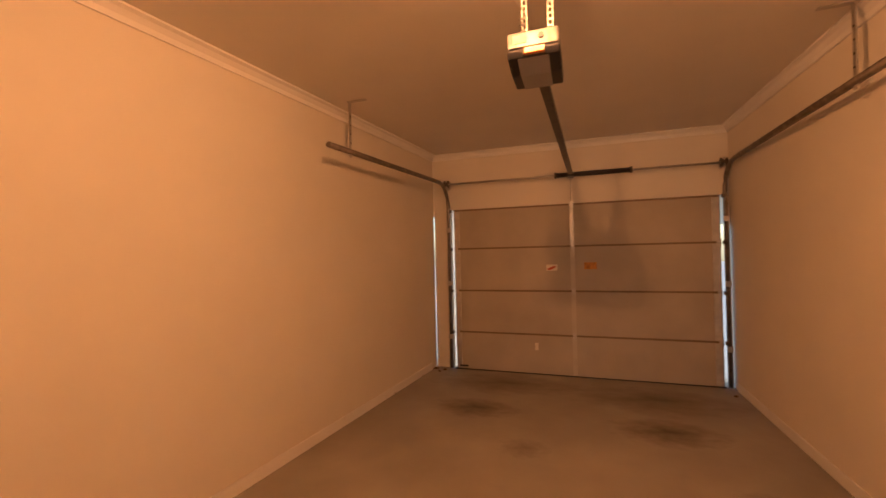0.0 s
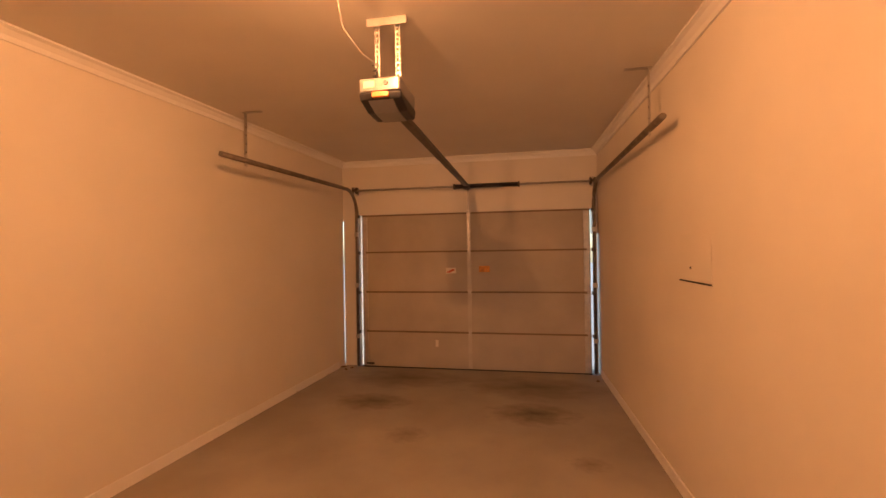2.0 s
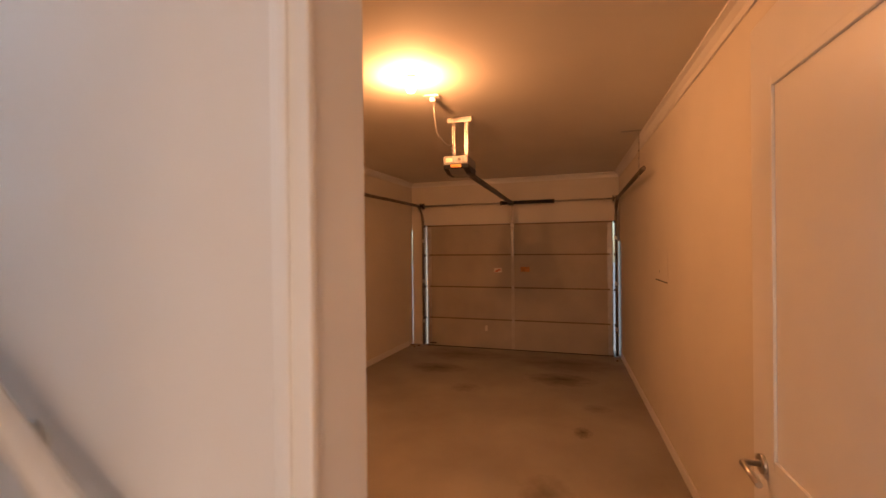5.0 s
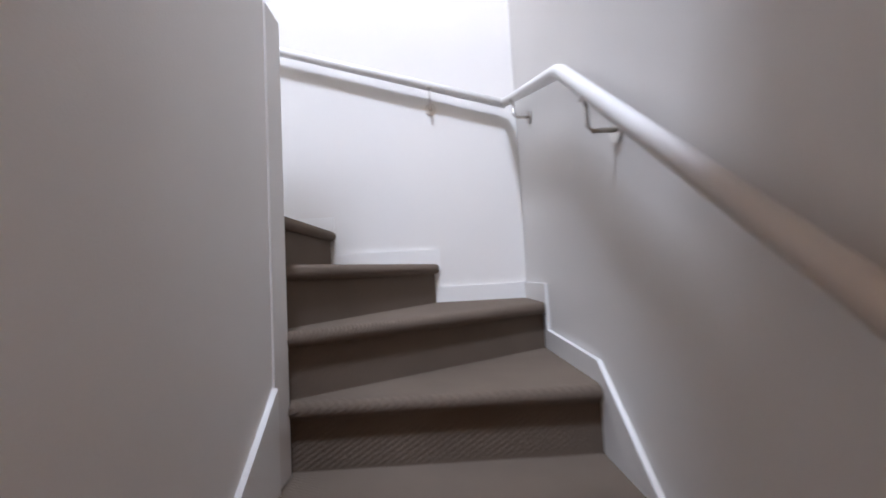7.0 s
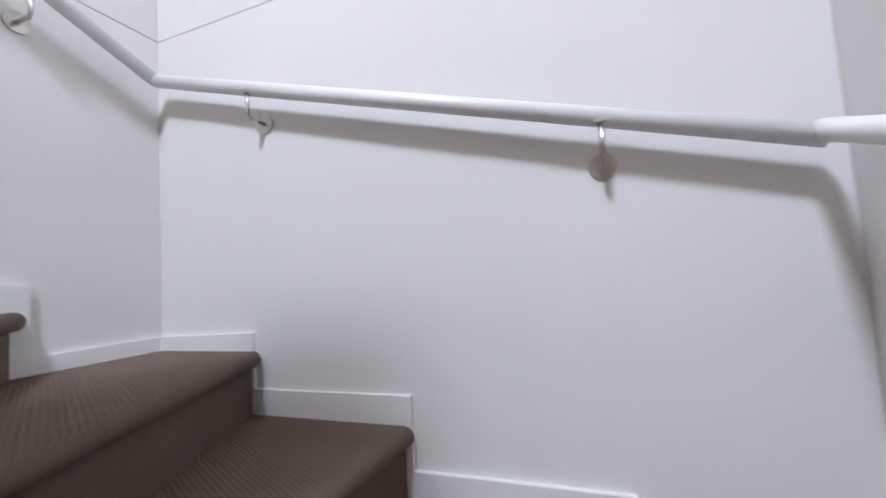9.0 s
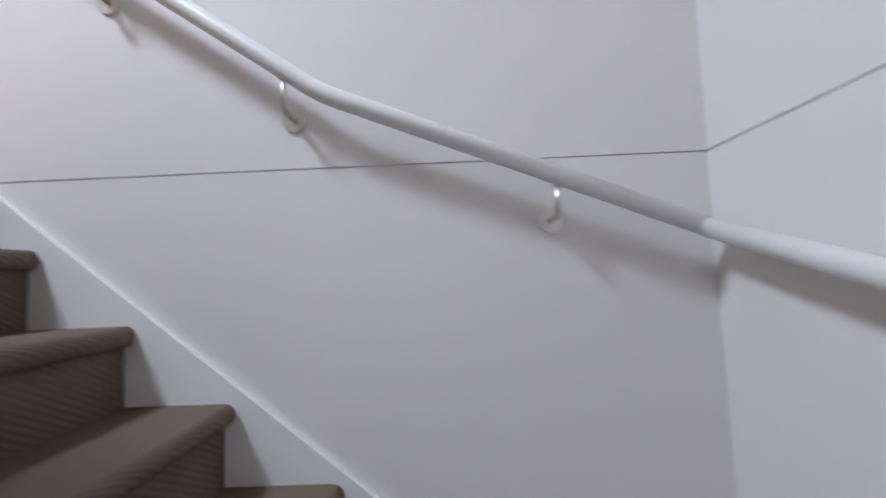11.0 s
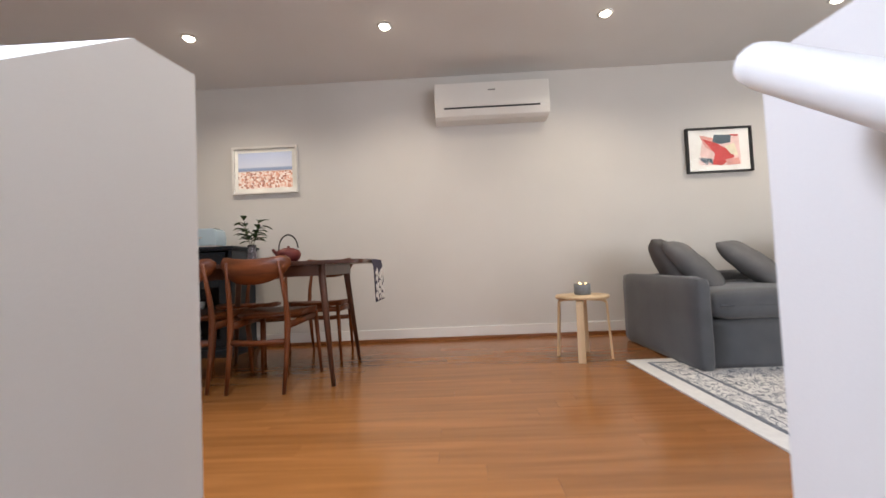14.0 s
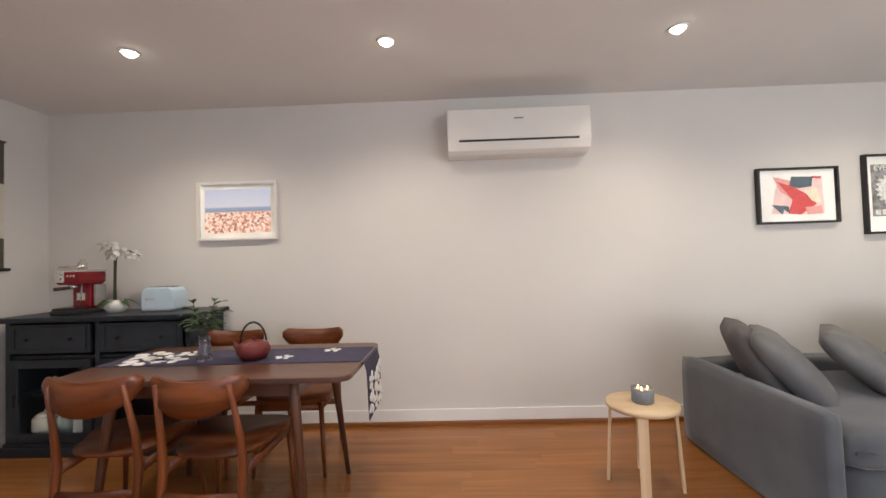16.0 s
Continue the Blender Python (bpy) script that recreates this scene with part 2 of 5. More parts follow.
# ---------------------------------------------------------------- structure
GX0, GX1 = -0.26, 3.17      # garage door end of the side walls
SK = 0.09                  # how far the garage's west wall splays, per metre


def gleft(y):
    return GX0 + SK * y


setting("garage_floor", bm_prism([(-1.1, -6.26), (3.4, -6.26), (3.4, 0.35), (-1.1, 0.35)], "z", -0.2, 0), CONCRETE, "worn stained concrete garage floor slab")
setting("garage_ceiling", bm_prism([(-1.1, -6.12), (3.4, -6.12), (3.4, 0.2), (-1.1, 0.2)], "z", 2.85, 3.0), GARAGEWALL, "plain painted garage ceiling")
setting("garage_wall_west", bm_prism([(gleft(0), 0.03), (gleft(-6.12), -6.12), (gleft(-6.12) - 0.15, -6.12), (gleft(0) - 0.15, 0.03)], "z", 0, 2.85), GARAGEWALL, "plain painted garage side wall")
setting("garage_wall_east", bm_box(GX1, -6.26, 0, GX1 + 0.15, 0.2, 2.85), GARAGEWALL, "plain painted garage side wall")
bm = bm_box(0.0, 0.03, 2.1, GX1 - 0.06, 0.2, 2.85)
bm_box(gleft(0) + 0.012, 0.0 + 0.03, 0, 0.0, 0.2, 2.85, bm=bm)
bm_box(gleft(0) - 0.01, 0.03, 2.02, gleft(0) + 0.012, 0.2, 2.85, bm=bm)
bm_box(GX1 - 0.06, 0.03, 1.78, GX1, 0.2, 2.85, bm=bm)
setting("garage_wall_north", bm, GARAGEWALL, "painted garage door wall with narrow daylight gaps")
# entry wall between garage and hall, doorway x 2.01 to 2.88
bm = bm_box(-0.69, -6.26, 0, 1.996, -6.12, L - 0.01)
bm_box(2.88, -6.26, 0, 3.32, -6.12, L - 0.01, bm=bm)
bm_box(1.996, -6.26, 2.36, 2.88, -6.12, L - 0.01, bm=bm)
bm_box(-0.69, -6.26, L - 0.01, 1.0, -6.12, CEIL, bm=bm)
setting("stair_wall_north", bm, STAIRWALL, "smooth painted stair wall with doorway to the garage")
bm = bm_box(-1.1, -6.12, 0, 1.996, -6.112, 2.85)
bm_box(2.88, -6.12, 0, 3.17, -6.112, 2.85, bm=bm)
bm_box(1.996, -6.12, 2.36, 2.88, -6.112, 2.85, bm=bm)
setting("garage_wall_south", bm, GARAGEWALL, "painted garage wall beside the house door")


def cornice(name, p, q, zc, inward, mat, s=0.075):
    """Coved plaster cornice along a wall line."""
    p, q, w = Vector((*p, 0)), Vector((*q, 0)), Vector((*inward, 0))
    prof = [(0, 0), (s, 0), (s, -0.012), (s * 0.62, -s * 0.28), (s * 0.28, -s * 0.62), (0.012, -s), (0, -s)]
    b = bmesh.new()
    a = [b.verts.new(p + w * u + Vector((0, 0, zc + v))) for u, v in prof]
    c = [b.verts.new(q + w * u + Vector((0, 0, zc + v))) for u, v in prof]
    for i in range(len(prof)):
        j = (i + 1) % len(prof)
        b.faces.new((a[i], a[j], c[j], c[i]))
    b.faces.new(a)
    b.faces.new(c)
    bmesh.ops.recalc_face_normals(b, faces=b.faces)
    return setting(name, b, TRIM, "white coved plaster cornice")


cornice("trim_cornice_west", (gleft(0.03), 0.03), (gleft(-6.1), -6.1), 2.849, (1, 0), TRIM)
cornice("trim_cornice_east", (GX1 - 0.001, 0.03), (GX1 - 0.001, -6.1), 2.849, (-1, 0), TRIM)
cornice("trim_cornice_north", (gleft(0), 0.029), (GX1, 0.029), 2.849, (0, -1), TRIM)
setting("baseboard_west", bm_prism([(gleft(-0.15) + 0.001, -0.15), (gleft(-6.1) + 0.001, -6.1), (gleft(-6.1) + 0.013, -6.1), (gleft(-0.15) + 0.013, -0.15)], "z", 0, 0.085), TRIM, "painted skirting board")
setting("baseboard_east", bm_box(GX1 - 0.013, -6.1, 0, GX1 - 0.001, -0.1, 0.085, 0.003), TRIM, "painted skirting board")

# stair shaft
setting("hall_floor", bm_prism([(1.8, -8.3), (3.32, -8.3), (3.32, -6.262), (1.8, -6.262)], "z", -0.2, 0.002), CARPET, "brown carpeted hall floor")
setting("hall_wall_east", bm_box(3.17, -8.3, 0, 3.32, -6.262, 3.1), STAIRWALL, "painted hall wall")
setting("hall_ceiling", bm_box(2.0, -8.3, 2.75, 3.17, -6.262, 3.05), CEILING, "painted hall ceiling")
GZ = 3.30
bm = bm_box(-0.69, -8.37, 0, -0.54, -6.262, GZ - 0.002)
bm_box(-0.69, -8.37, GZ + 0.002, -0.54, -6.262, CEIL, bm=bm)
bm_box(-0.69, -8.37, GZ - 0.002, -0.548, -6.262, GZ + 0.002, bm=bm)
setting("stair_wall_west", bm, STAIRWALL, "smooth painted stair end wall with a thin horizontal joint")
bm = bm_box(-0.539, -8.37, 0, 1.46, -8.22, GZ - 0.002)
bm_box(-0.539, -8.37, GZ + 0.002, 1.46, -8.22, 4.18, bm=bm)
bm_box(-0.539, -8.37, GZ - 0.002, 1.46, -8.228, GZ + 0.002, bm=bm)
setting("stair_wall_south", bm, STAIRWALL, "smooth painted half-height stair wall with thin joint")
# out of view; the opening at x 2.2 to 3.0 is added for the hall fill
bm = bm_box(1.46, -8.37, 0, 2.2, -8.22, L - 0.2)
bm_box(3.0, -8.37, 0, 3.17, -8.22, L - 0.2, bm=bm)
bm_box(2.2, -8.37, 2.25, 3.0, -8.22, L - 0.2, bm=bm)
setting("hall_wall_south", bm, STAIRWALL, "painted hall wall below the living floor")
SPA, SPB = -7.16, -7.48
setting("stair_wall_spine", bm_prism([(0.50, 0), (2.0, 0), (2.0, L - 0.03), (1.50, L - 0.03), (1.50, 4.225), (1.39, 4.215), (0.52, 3.60), (0.50, 3.4)], "y", SPB, SPA), STAIRWALL, "painted raked wall between the stair flights")
setting("trim_spine_post", bm_box(0.40, SPB - 0.006, 0.9, 0.50, SPA + 0.006, 2.48, 0.004), STAIRWALL, "painted square wall end post between the flights")

# stairs: (level, outer wall point, inner point) of each nosing
NOSE = []
for i in range(1, 8):
    x = 0.385 + (7 - i) * 0.244
    NOSE.append((i * R + 0.012, (x, -6.262), (x, SPA + 0.001)))
NOSE += [(8 * R + 0.012, (-0.20, -6.262), (0.40, -7.20)), (9 * R + 0.012, (-0.539, -6.73), (0.40, -7.25)), (10 * R + 0.012, (-0.539, -7.265), (0.40, -7.32)),
         (11 * R + 0.012, (-0.539, -7.80), (0.40, -7.39)), (2.33, (-0.14, -8.219), (0.40, -7.45)), (2.535, (0.415, -8.219), (0.415, SPB - 0.001))]
for i, x in enumerate((0.671, 0.915, 1.157, 1.345)):
    NOSE.append((2.535 + (i + 1) * 0.195, (x - (0.035 if i == 3 else 0), -8.219), (x, SPB - 0.001)))
NOSE.append((L, (1.48, -8.219), (1.48, SPB - 0.001)))
stairs = tagged(new("staircase"), "brown ribbed carpet winder staircase with rounded nosings", "staircase", kind="structure")
CORNER = {7: None, 8: (-0.539, -6.262), 11: (-0.539, -8.219)}
for i in range(len(NOSE) - 1):
    z, o, n_ = NOSE[i]
    z2, o2, n2 = NOSE[i + 1]
    poly = [o]
    if i + 1 in CORNER and CORNER[i + 1]:
        poly.append(CORNER[i + 1])
    # run under the next step
    mid = (Vector(o2) + Vector(n2)) / 2 - (Vector(o) + Vector(n_)) / 2
    poly += [o2, n2, n_]
    q = []
    for p in poly:
        if not q or (Vector(p) - Vector(q[-1])).length > 0.004:
            q.append(p)
    part("step", bm_prism(q, "z", max(-0.02, z - 0.42), z), CARPET, stairs)
    a, b = Vector((*o, z - 0.024)), Vector((*n_, z - 0.024))
    e = (b - a).normalized()
    side = Vector((0, 0, 1)).cross(e)
    if side.dot(Vector((mid.x, mid.y, 0))) > 0:
        side = -side
    a, b = a + side * 0.006 + e * 0.016, b + side * 0.006 - e * 0.004
    part("nosing", bm_tube([a, a + e * 0.004, b - e * 0.004, b], 0.026, 12, [0.022, 0.026, 0.026, 0.022]), CARPET, stairs)


def skirt(name, axis, face, into, top, low):
    """Skirting board whose top follows the stair: points along the wall, and how far it reaches down."""
    pts = list(top) + [(top[-1][0], top[-1][1] - low), (top[0][0], top[0][1] - low)]
    return setting(name, bm_prism(pts, axis, face, face + into), TRIM, "white painted stepped skirting board")


def band(pts, d):
    return pts + [(p[0], p[1] - d) for p in reversed(pts)]


bm = bm_prism([(-0.525, 1.652), (-0.145, 1.652), (-0.145, 1.458), (0.377, 1.44), (1.93, 0.205), (1.93, 0.0), (1.8, 0.0), (0.3, 1.1), (-0.525, 1.3)], "y", -6.262, -6.277)
bm_box(1.93, -6.277, 0.002, 1.945, -6.262, 0.09, bm=bm)
setting("trim_stair_skirting_north", bm, TRIM, "white painted stair skirting board")
bm = bm_prism([(-6.277, 1.652), (-6.705, 1.652), (-6.705, 1.845), (-7.245, 1.845), (-7.245, 2.04), (-7.785, 2.04), (-7.785, 2.215), (-8.205, 2.205), (-8.205, 1.7), (-6.277, 1.3)], "x", -0.54, -0.525)
setting("trim_stair_skirting_west", bm, TRIM, "white painted stepped stair skirting board")
bm = bm_prism([(-0.525, 2.205), (-0.172, 2.205), (-0.172, 2.402), (0.195, 2.402), (1.385, 3.375), (1.385, 2.95), (0.4, 2.1), (-0.525, 1.9)], "y", -8.22, -8.205)
setting("trim_stair_skirting_south", bm, TRIM, "white painted stair skirting board")
bm = bm_prism([(0.502, 1.445), (1.93, 0.30), (1.93, 0), (1.7, 0), (0.502, 0.9)], "y", SPA, SPA + 0.015)
setting("trim_stair_skirting_spine", bm, TRIM, "white painted stair skirting board")
bm = bm_prism([(0.555, 2.70), (1.385, 3.375), (1.385, 2.95), (0.555, 2.3)], "y", SPB, SPB - 0.015)
setting("trim_stair_skirting_spine_upper", bm, TRIM, "white painted stair skirting board")
setting("trim_skirting_block", bm_box(1.385, -8.22, L, 1.475, -8.198, L + 0.09, 0.003), TRIM, "white skirting return at the stair head")
setting("trim_skirting_block", bm_box(1.385, SPB - 0.022, L, 1.515, SPB, L + 0.09, 0.003), TRIM, "white skirting return at the stair head")

# ---------------------------------------------------------------- house door
for nm, x0, x1 in (("trim_architrave_west", 1.962, 2.024), ("trim_architrave_east", 2.893, 2.985)):
    bm = bm_box(x0, -6.278, 0, x1, -6.262, 2.45, 0.004)
    bm_box(x0 + 0.014, -6.284, 0, x1 - 0.03, -6.277, 2.435, 0.003, bm=bm)
    setting(nm, bm, TRIM, "white painted door architrave")
setting("trim_architrave_head", bm_box(2.024, -6.278, 2.362, 2.893, -6.262, 2.45, 0.004), TRIM, "white painted door architrave")
setting("trim_door_jamb_west", bm_box(1.997, -6.262, 0, 2.011, -6.1, 2.36, 0.003), TRIM, "white painted door jamb")
setting("trim_door_jamb_east", bm_box(2.874, -6.262, 0, 2.893, -6.1, 2.36, 0.003), TRIM, "white painted door jamb")
door = tagged(new("door_1"), "white panelled house door standing open into the garage", "door", kind="structure")
door.location = (2.885, -6.10, 0.01)
part("leaf", bm_box(0, 0, 0, 0.036, 0.80, 2.33, 0.003), TRIM, door)
for z0, z1 in ((0.2, 0.92), (1.08, 2.14)):
    bm = bm_box(-0.008, 0.12, z0, 0.002, 0.145, z1, 0.003)
    bm_box(-0.008, 0.655, z0, 0.002, 0.68, z1, 0.003, bm=bm)
    bm_box(-0.008, 0.145, z0, 0.002, 0.655, z0 + 0.025, 0.003, bm=bm)
    bm_box(-0.008, 0.145, z1 - 0.025, 0.002, 0.655, z1, 0.003, bm=bm)
    part("panel_moulding", bm, TRIM, door)
bm = bm_tube([(0.002, 0.735, 1.06), (-0.01, 0.735, 1.06)], 0.027, 16)
bm_tube([(-0.008, 0.735, 1.06), (-0.05, 0.735, 1.06), (-0.056, 0.725, 1.06), (-0.056, 0.62, 1.055)], 0.009, 10, bm=bm)
part("handle", bm, BRUSHED, door, "chrome lever handle on round rose")

# ---------------------------------------------------------------- handrail
rail = thing("handrail", "white painted round timber handrail on steel wall brackets", "handrail")
RR = 0.0225
part("lower_rail", bm_tube([(1.95, -6.325, 1.07), (0.40, -6.325, 2.292), (0.36, -6.325, 2.314), (-0.44, -6.325, 2.575), (-0.47, -6.335, 2.585)], RR, 16), TRIM, rail)
part("middle_rail", bm_tube([(-0.475, -6.325, 2.575), (-0.475, -8.135, 3.10)], RR, 16), TRIM, rail)
part("upper_rail", bm_tube([(-0.475, -8.145, 3.105), (0.38, -8.145, 3.452), (0.42, -8.145, 3.474), (1.355, -8.145, 4.126), (1.372, -8.145, 4.138), (1.378, -8.145, 4.142)], RR, 16, [RR, RR, RR, RR, 0.02, 0.008]), TRIM, rail)


def bracket(at, out, zr):
    """Disc on the wall with a cranked rod up to the rail."""
    at, out = Vector(at), Vector(out)
    b = bm_tube([at, at + out * 0.006], 0.031, 20)
    part("wall_disc", b, BRUSHED, rail, "brushed steel disc")
    top = at + out * 0.075
    top.z = zr - RR * 0.7
    b = bm_tube([at + out * 0.004, at + out * 0.062, at + out * 0.072 + Vector((0, 0, 0.012)), top], 0.0065, 10)
    side = Vector((out.y, -out.x, 0))
    bm_box(*(top + Vector((-0.012, -0.012, -0.002)) - Vector((abs(side.x), abs(side.y), 0)) * 0.002), *(top + Vector((0.012, 0.012, 0.003)) + Vector((abs(side.x), abs(side.y), 0)) * 0.002), bm=b)
    part("bracket_arm", b, BRUSHED, rail, "bent steel bracket rod")


for x in (0.972, 0.49, -0.142):
    zr = 3.474 + (x - 0.42) * 0.699 if x > 0.42 else 3.105 + (x + 0.475) * 0.406
    bracket((x, -8.22, zr - 0.098), (0, 1, 0), zr)
for y in (-7.72, -6.715):
    zr = 2.575 + (-6.325 - y) * 0.293
    bracket((-0.54, y, zr - 0.098), (1, 0, 0), zr)
for x in (-0.25, 0.59, 1.44):
    zr = 2.292 - (x - 0.40) * 0.788 if x > 0.39 else 2.312 + (0.36 - x) * 0.329
    bracket((x, -6.262, zr - 0.098), (0, -1, 0), zr)

sw = thing("light_switch", "white plastic wall switch plate on stair wall", "light switch", (1.78, -6.262, 1.21))
part("plate", bm_box(-0.068, -0.009, -0.06, 0.068, 0, 0.06, 0.003), WHITEPLASTIC, sw)
part("button", bm_tube([(-0.005, -0.008, 0.0), (-0.005, -0.014, 0.0)], 0.009, 14), WHITEPLASTIC, sw, "round push button")

# ---------------------------------------------------------------- garage
RIB = material("bronze_rib", (0.20, 0.15, 0.10), 0.5, 0.2)
STILE = material("pale_stile_paint", (0.50, 0.46, 0.39), 0.5, 0.1, 6, 0.1)
gd = thing("garage_door", "closed sectional garage door, bronze-grey steel panels, inside face", "garage door")
zs = [0.012, 0.50, 1.04, 1.585, 2.09]
for a, b in zip(zs, zs[1:]):
    bm = bm_box(0.045, -0.02, a - 0.0005, 3.065, 0.02, b - 0.001, 0.0)
    part("panel", bm, DOORPANEL, gd)
    part("panel_rib", bm_box(0.045, -0.031, b - 0.016, 3.065, -0.018, b + 0.006, 0.003), RIB, gd)
    for x in (0.05, 2.985):
        part("end_stile", bm_box(x, -0.036, a + 0.01, x + 0.07, -0.019, b - 0.024, 0.002), STEEL, gd)
    part("middle_stile", bm_box(1.505, -0.036, a + 0.01, 1.555, -0.019, b - 0.024, 0.002), STEEL if a > 1.5 else STILE, gd)
for z in zs[1:4]:
    for x in (0.05, 1.51, 3.02):
        bm = bm_box(x, -0.042, z - 0.045, x + 0.045, -0.035, z + 0.03, 0.002)
        bm_tube([(x + 0.002, -0.044, z - 0.006), (x + 0.043, -0.044, z - 0.006)], 0.007, 8, bm=bm)
        part("hinge", bm, STEEL, gd)
for x in (-0.005, 3.075):
    for z in zs[1:]:
        part("roller", bm_tube([(x, -0.05, z - 0.01), (x + 0.03, -0.05, z - 0.01)], 0.022, 12), DARKSTEEL, gd)
bm = bm_box(1.512, -0.05, 1.72, 1.548, -0.037, 2.1, 0.003)
bm_tube([(1.53, -0.055, 2.085), (1.53, -0.03, 2.085)], 0.028, 14, bm=bm)
part("arm_bracket", bm, STEEL, gd, "galvanised lifting arm bracket")
part("weather_strip", bm_box(0.03, -0.03, 0.0, 3.08, 0.02, 0.014, 0.003), BLACK, gd)
part("pull_handle", bm_box(0.09, -0.05, 0.045, 0.2, -0.03, 0.065, 0.004), BLACK, gd)
LABELW = material("paper_label", (0.75, 0.70, 0.60), 0.6)
LABELO = material("faded_orange_label", (0.55, 0.24, 0.06), 0.6, noise_scale=30, vary=0.3)
RED = material("red_print", (0.55, 0.10, 0.05), 0.6)
st = thing("warning_label", "small white and red paper sticker on the garage door", "sticker", (1.285, -0.0225, 1.325))
part("paper", bm_box(-0.065, 0, -0.04, 0.065, 0.002, 0.035), LABELW, st)
for i in range(3):
    part("print_bar", bm_box(-0.055 + 0.03 * i, -0.0015, -0.03 + 0.012 * i, -0.005 + 0.025 * i, 0.0, -0.012 + 0.014 * i), RED, st)
solid("warning_label", bm_box(1.66, -0.0225, 1.30, 1.80, -0.0205, 1.38), LABELO, "faded orange sticker on the garage door", "sticker")
solid("warning_label", bm_box(1.06, -0.0225, 0.30, 1.10, -0.0205, 0.39), LABELW, "small pale sticker low on the garage door", "sticker")


TRACK = material("weathered_track_steel", (0.22, 0.19, 0.16), 0.4, 0.85, 20, 0.25)


def track(x, xend, yend):
    ob = thing("door_track", "galvanised steel garage door track curving to the horizontal", "door track")
    s = 1 if x > 1 else -1
    path = [(x, -0.05, 0.02), (x, -0.05, 2.12)]
    for i in range(1, 7):
        a = math.radians(15 * i)
        path.append((x + (xend - x) * 0.05 * i / 6, -0.05 - 0.3 * (1 - math.cos(a)), 2.12 + 0.3 * math.sin(a)))
    path.append((xend, yend, 2.42))
    part("rail", bm_tube(path, 0.024, 6, flat=1.0), TRACK, ob)
    part("wall_angle", bm_box(x - 0.004 + s * 0.02, -0.07, 0.0, x + 0.004 + s * 0.02, 0.03, 2.2), STEEL, ob)
    for z in (0.4, 1.1, 1.8):
        part("fixing_bracket", bm_box(x - 0.03, -0.075, z, x + 0.03, -0.068, z + 0.06, 0.002), STEEL, ob)
    yh = yend + 0.28
    xh = x + (xend - x) * 0.86
    bm = bm_box(xh - 0.003, yh - 0.017, 2.37, xh + 0.003, yh + 0.017, 2.84, 0.001)
    bm_box(xh - 0.02, yh - 0.017, 2.842, xh + 0.16 * -s, yh + 0.017, 2.848, bm=bm) if s < 0 else bm_box(xh - 0.16, yh - 0.017, 2.842, xh + 0.02, yh + 0.017, 2.848, bm=bm)
    part("ceiling_hanger", bm, STEEL, ob, "perforated steel ceiling hanger")
    for i in range(5):
        part("bolt", bm_tube([(xh - 0.006, yh, 2.42 + i * 0.075), (xh + 0.006, yh, 2.42 + i * 0.075)], 0.007, 8), DARKSTEEL, ob)


track(-0.02, -0.24, -2.41)
track(3.11, 3.055, -2.62)
shaft = thing("torsion_shaft", "steel torsion shaft with dark spring above garage door", "torsion spring")
part("shaft", bm_tube([(-0.06, -0.10, 2.43), (3.14, -0.10, 2.43)], 0.013, 10), STEEL, shaft)
bm = bm_tube([(1.37, -0.10, 2.43), (2.19, -0.10, 2.43)], 0.027, 14)
part("spring", bm, BLACK, shaft, "black coiled spring")
for i in range(40):
    part("coil", bm_tube([(1.385 + i * 0.02, -0.10, 2.43), (1.393 + i * 0.02, -0.10, 2.43)], 0.0295, 12), BLACK, shaft)
for x in (1.36, 2.19):
    part("spring_cone", bm_tube([(x - 0.012, -0.10, 2.43), (x + 0.012, -0.10, 2.43)], 0.037, 14), DARKSTEEL, shaft)
for x in (-0.02, 3.09):
    part("cable_drum", bm_tube([(x - 0.03, -0.10, 2.43), (x - 0.022, -0.10, 2.43), (x - 0.02, -0.10, 2.43), (x + 0.02, -0.10, 2.43), (x + 0.022, -0.10, 2.43), (x + 0.03, -0.10, 2.43)], 0.05, 16, [0.05, 0.05, 0.035, 0.035, 0.05, 0.05]), DARKSTEEL, shaft)
    part("bearing_plate", bm_box(x - 0.006, -0.13, 2.38, x + 0.006, 0.03, 2.48, 0.002), STEEL, shaft)
part("centre_bracket", bm_box(1.52, -0.13, 2.38, 1.535, 0.03, 2.47, 0.002), STEEL, shaft)

op = thing("garage_opener", "grey and black garage door opener hung from the ceiling", "garage opener", (0, 0, 0.035))
CLEAR = material("cloudy_lamp_cover", (0.24, 0.235, 0.23), 0.25, noise_scale=25, vary=0.4)
bm = bm_prism([(-3.37, 2.46), (-3.37, 2.385), (-3.08, 2.375), (-3.05, 2.40), (-3.05, 2.465)], "x", 1.345, 1.565, 0.012)
part("housing_top", bm, GREYPLASTIC, op, "dark grey upper housing")
part("front_plate", bm_box(1.352, -3.376, 2.388, 1.558, -3.366, 2.452, 0.004), CLEAR, op, "clouded silver front plate")
bm = bm_prism([(-3.372, 2.385), (-3.358, 2.352), (-3.24, 2.322), (-3.08, 2.322), (-3.05, 2.37), (-3.06, 2.385)], "x", 1.342, 1.568, 0.01)
part("housing_base", bm, BLACK, op, "black plastic base")
part("belly_panel", bm_prism([(-3.352, 2.348), (-3.24, 2.316), (-3.085, 2.316), (-3.085, 2.326), (-3.24, 2.328), (-3.345, 2.357)], "x", 1.385, 1.52, 0.003), GREYPLASTIC, op)
part("amber_lens", bm_box(1.415, -3.382, 2.356, 1.505, -3.36, 2.384, 0.004), ORANGE, op)
part("rating_label", bm_box(1.37, -3.379, 2.405, 1.43, -3.374, 2.44), LABELW, op)
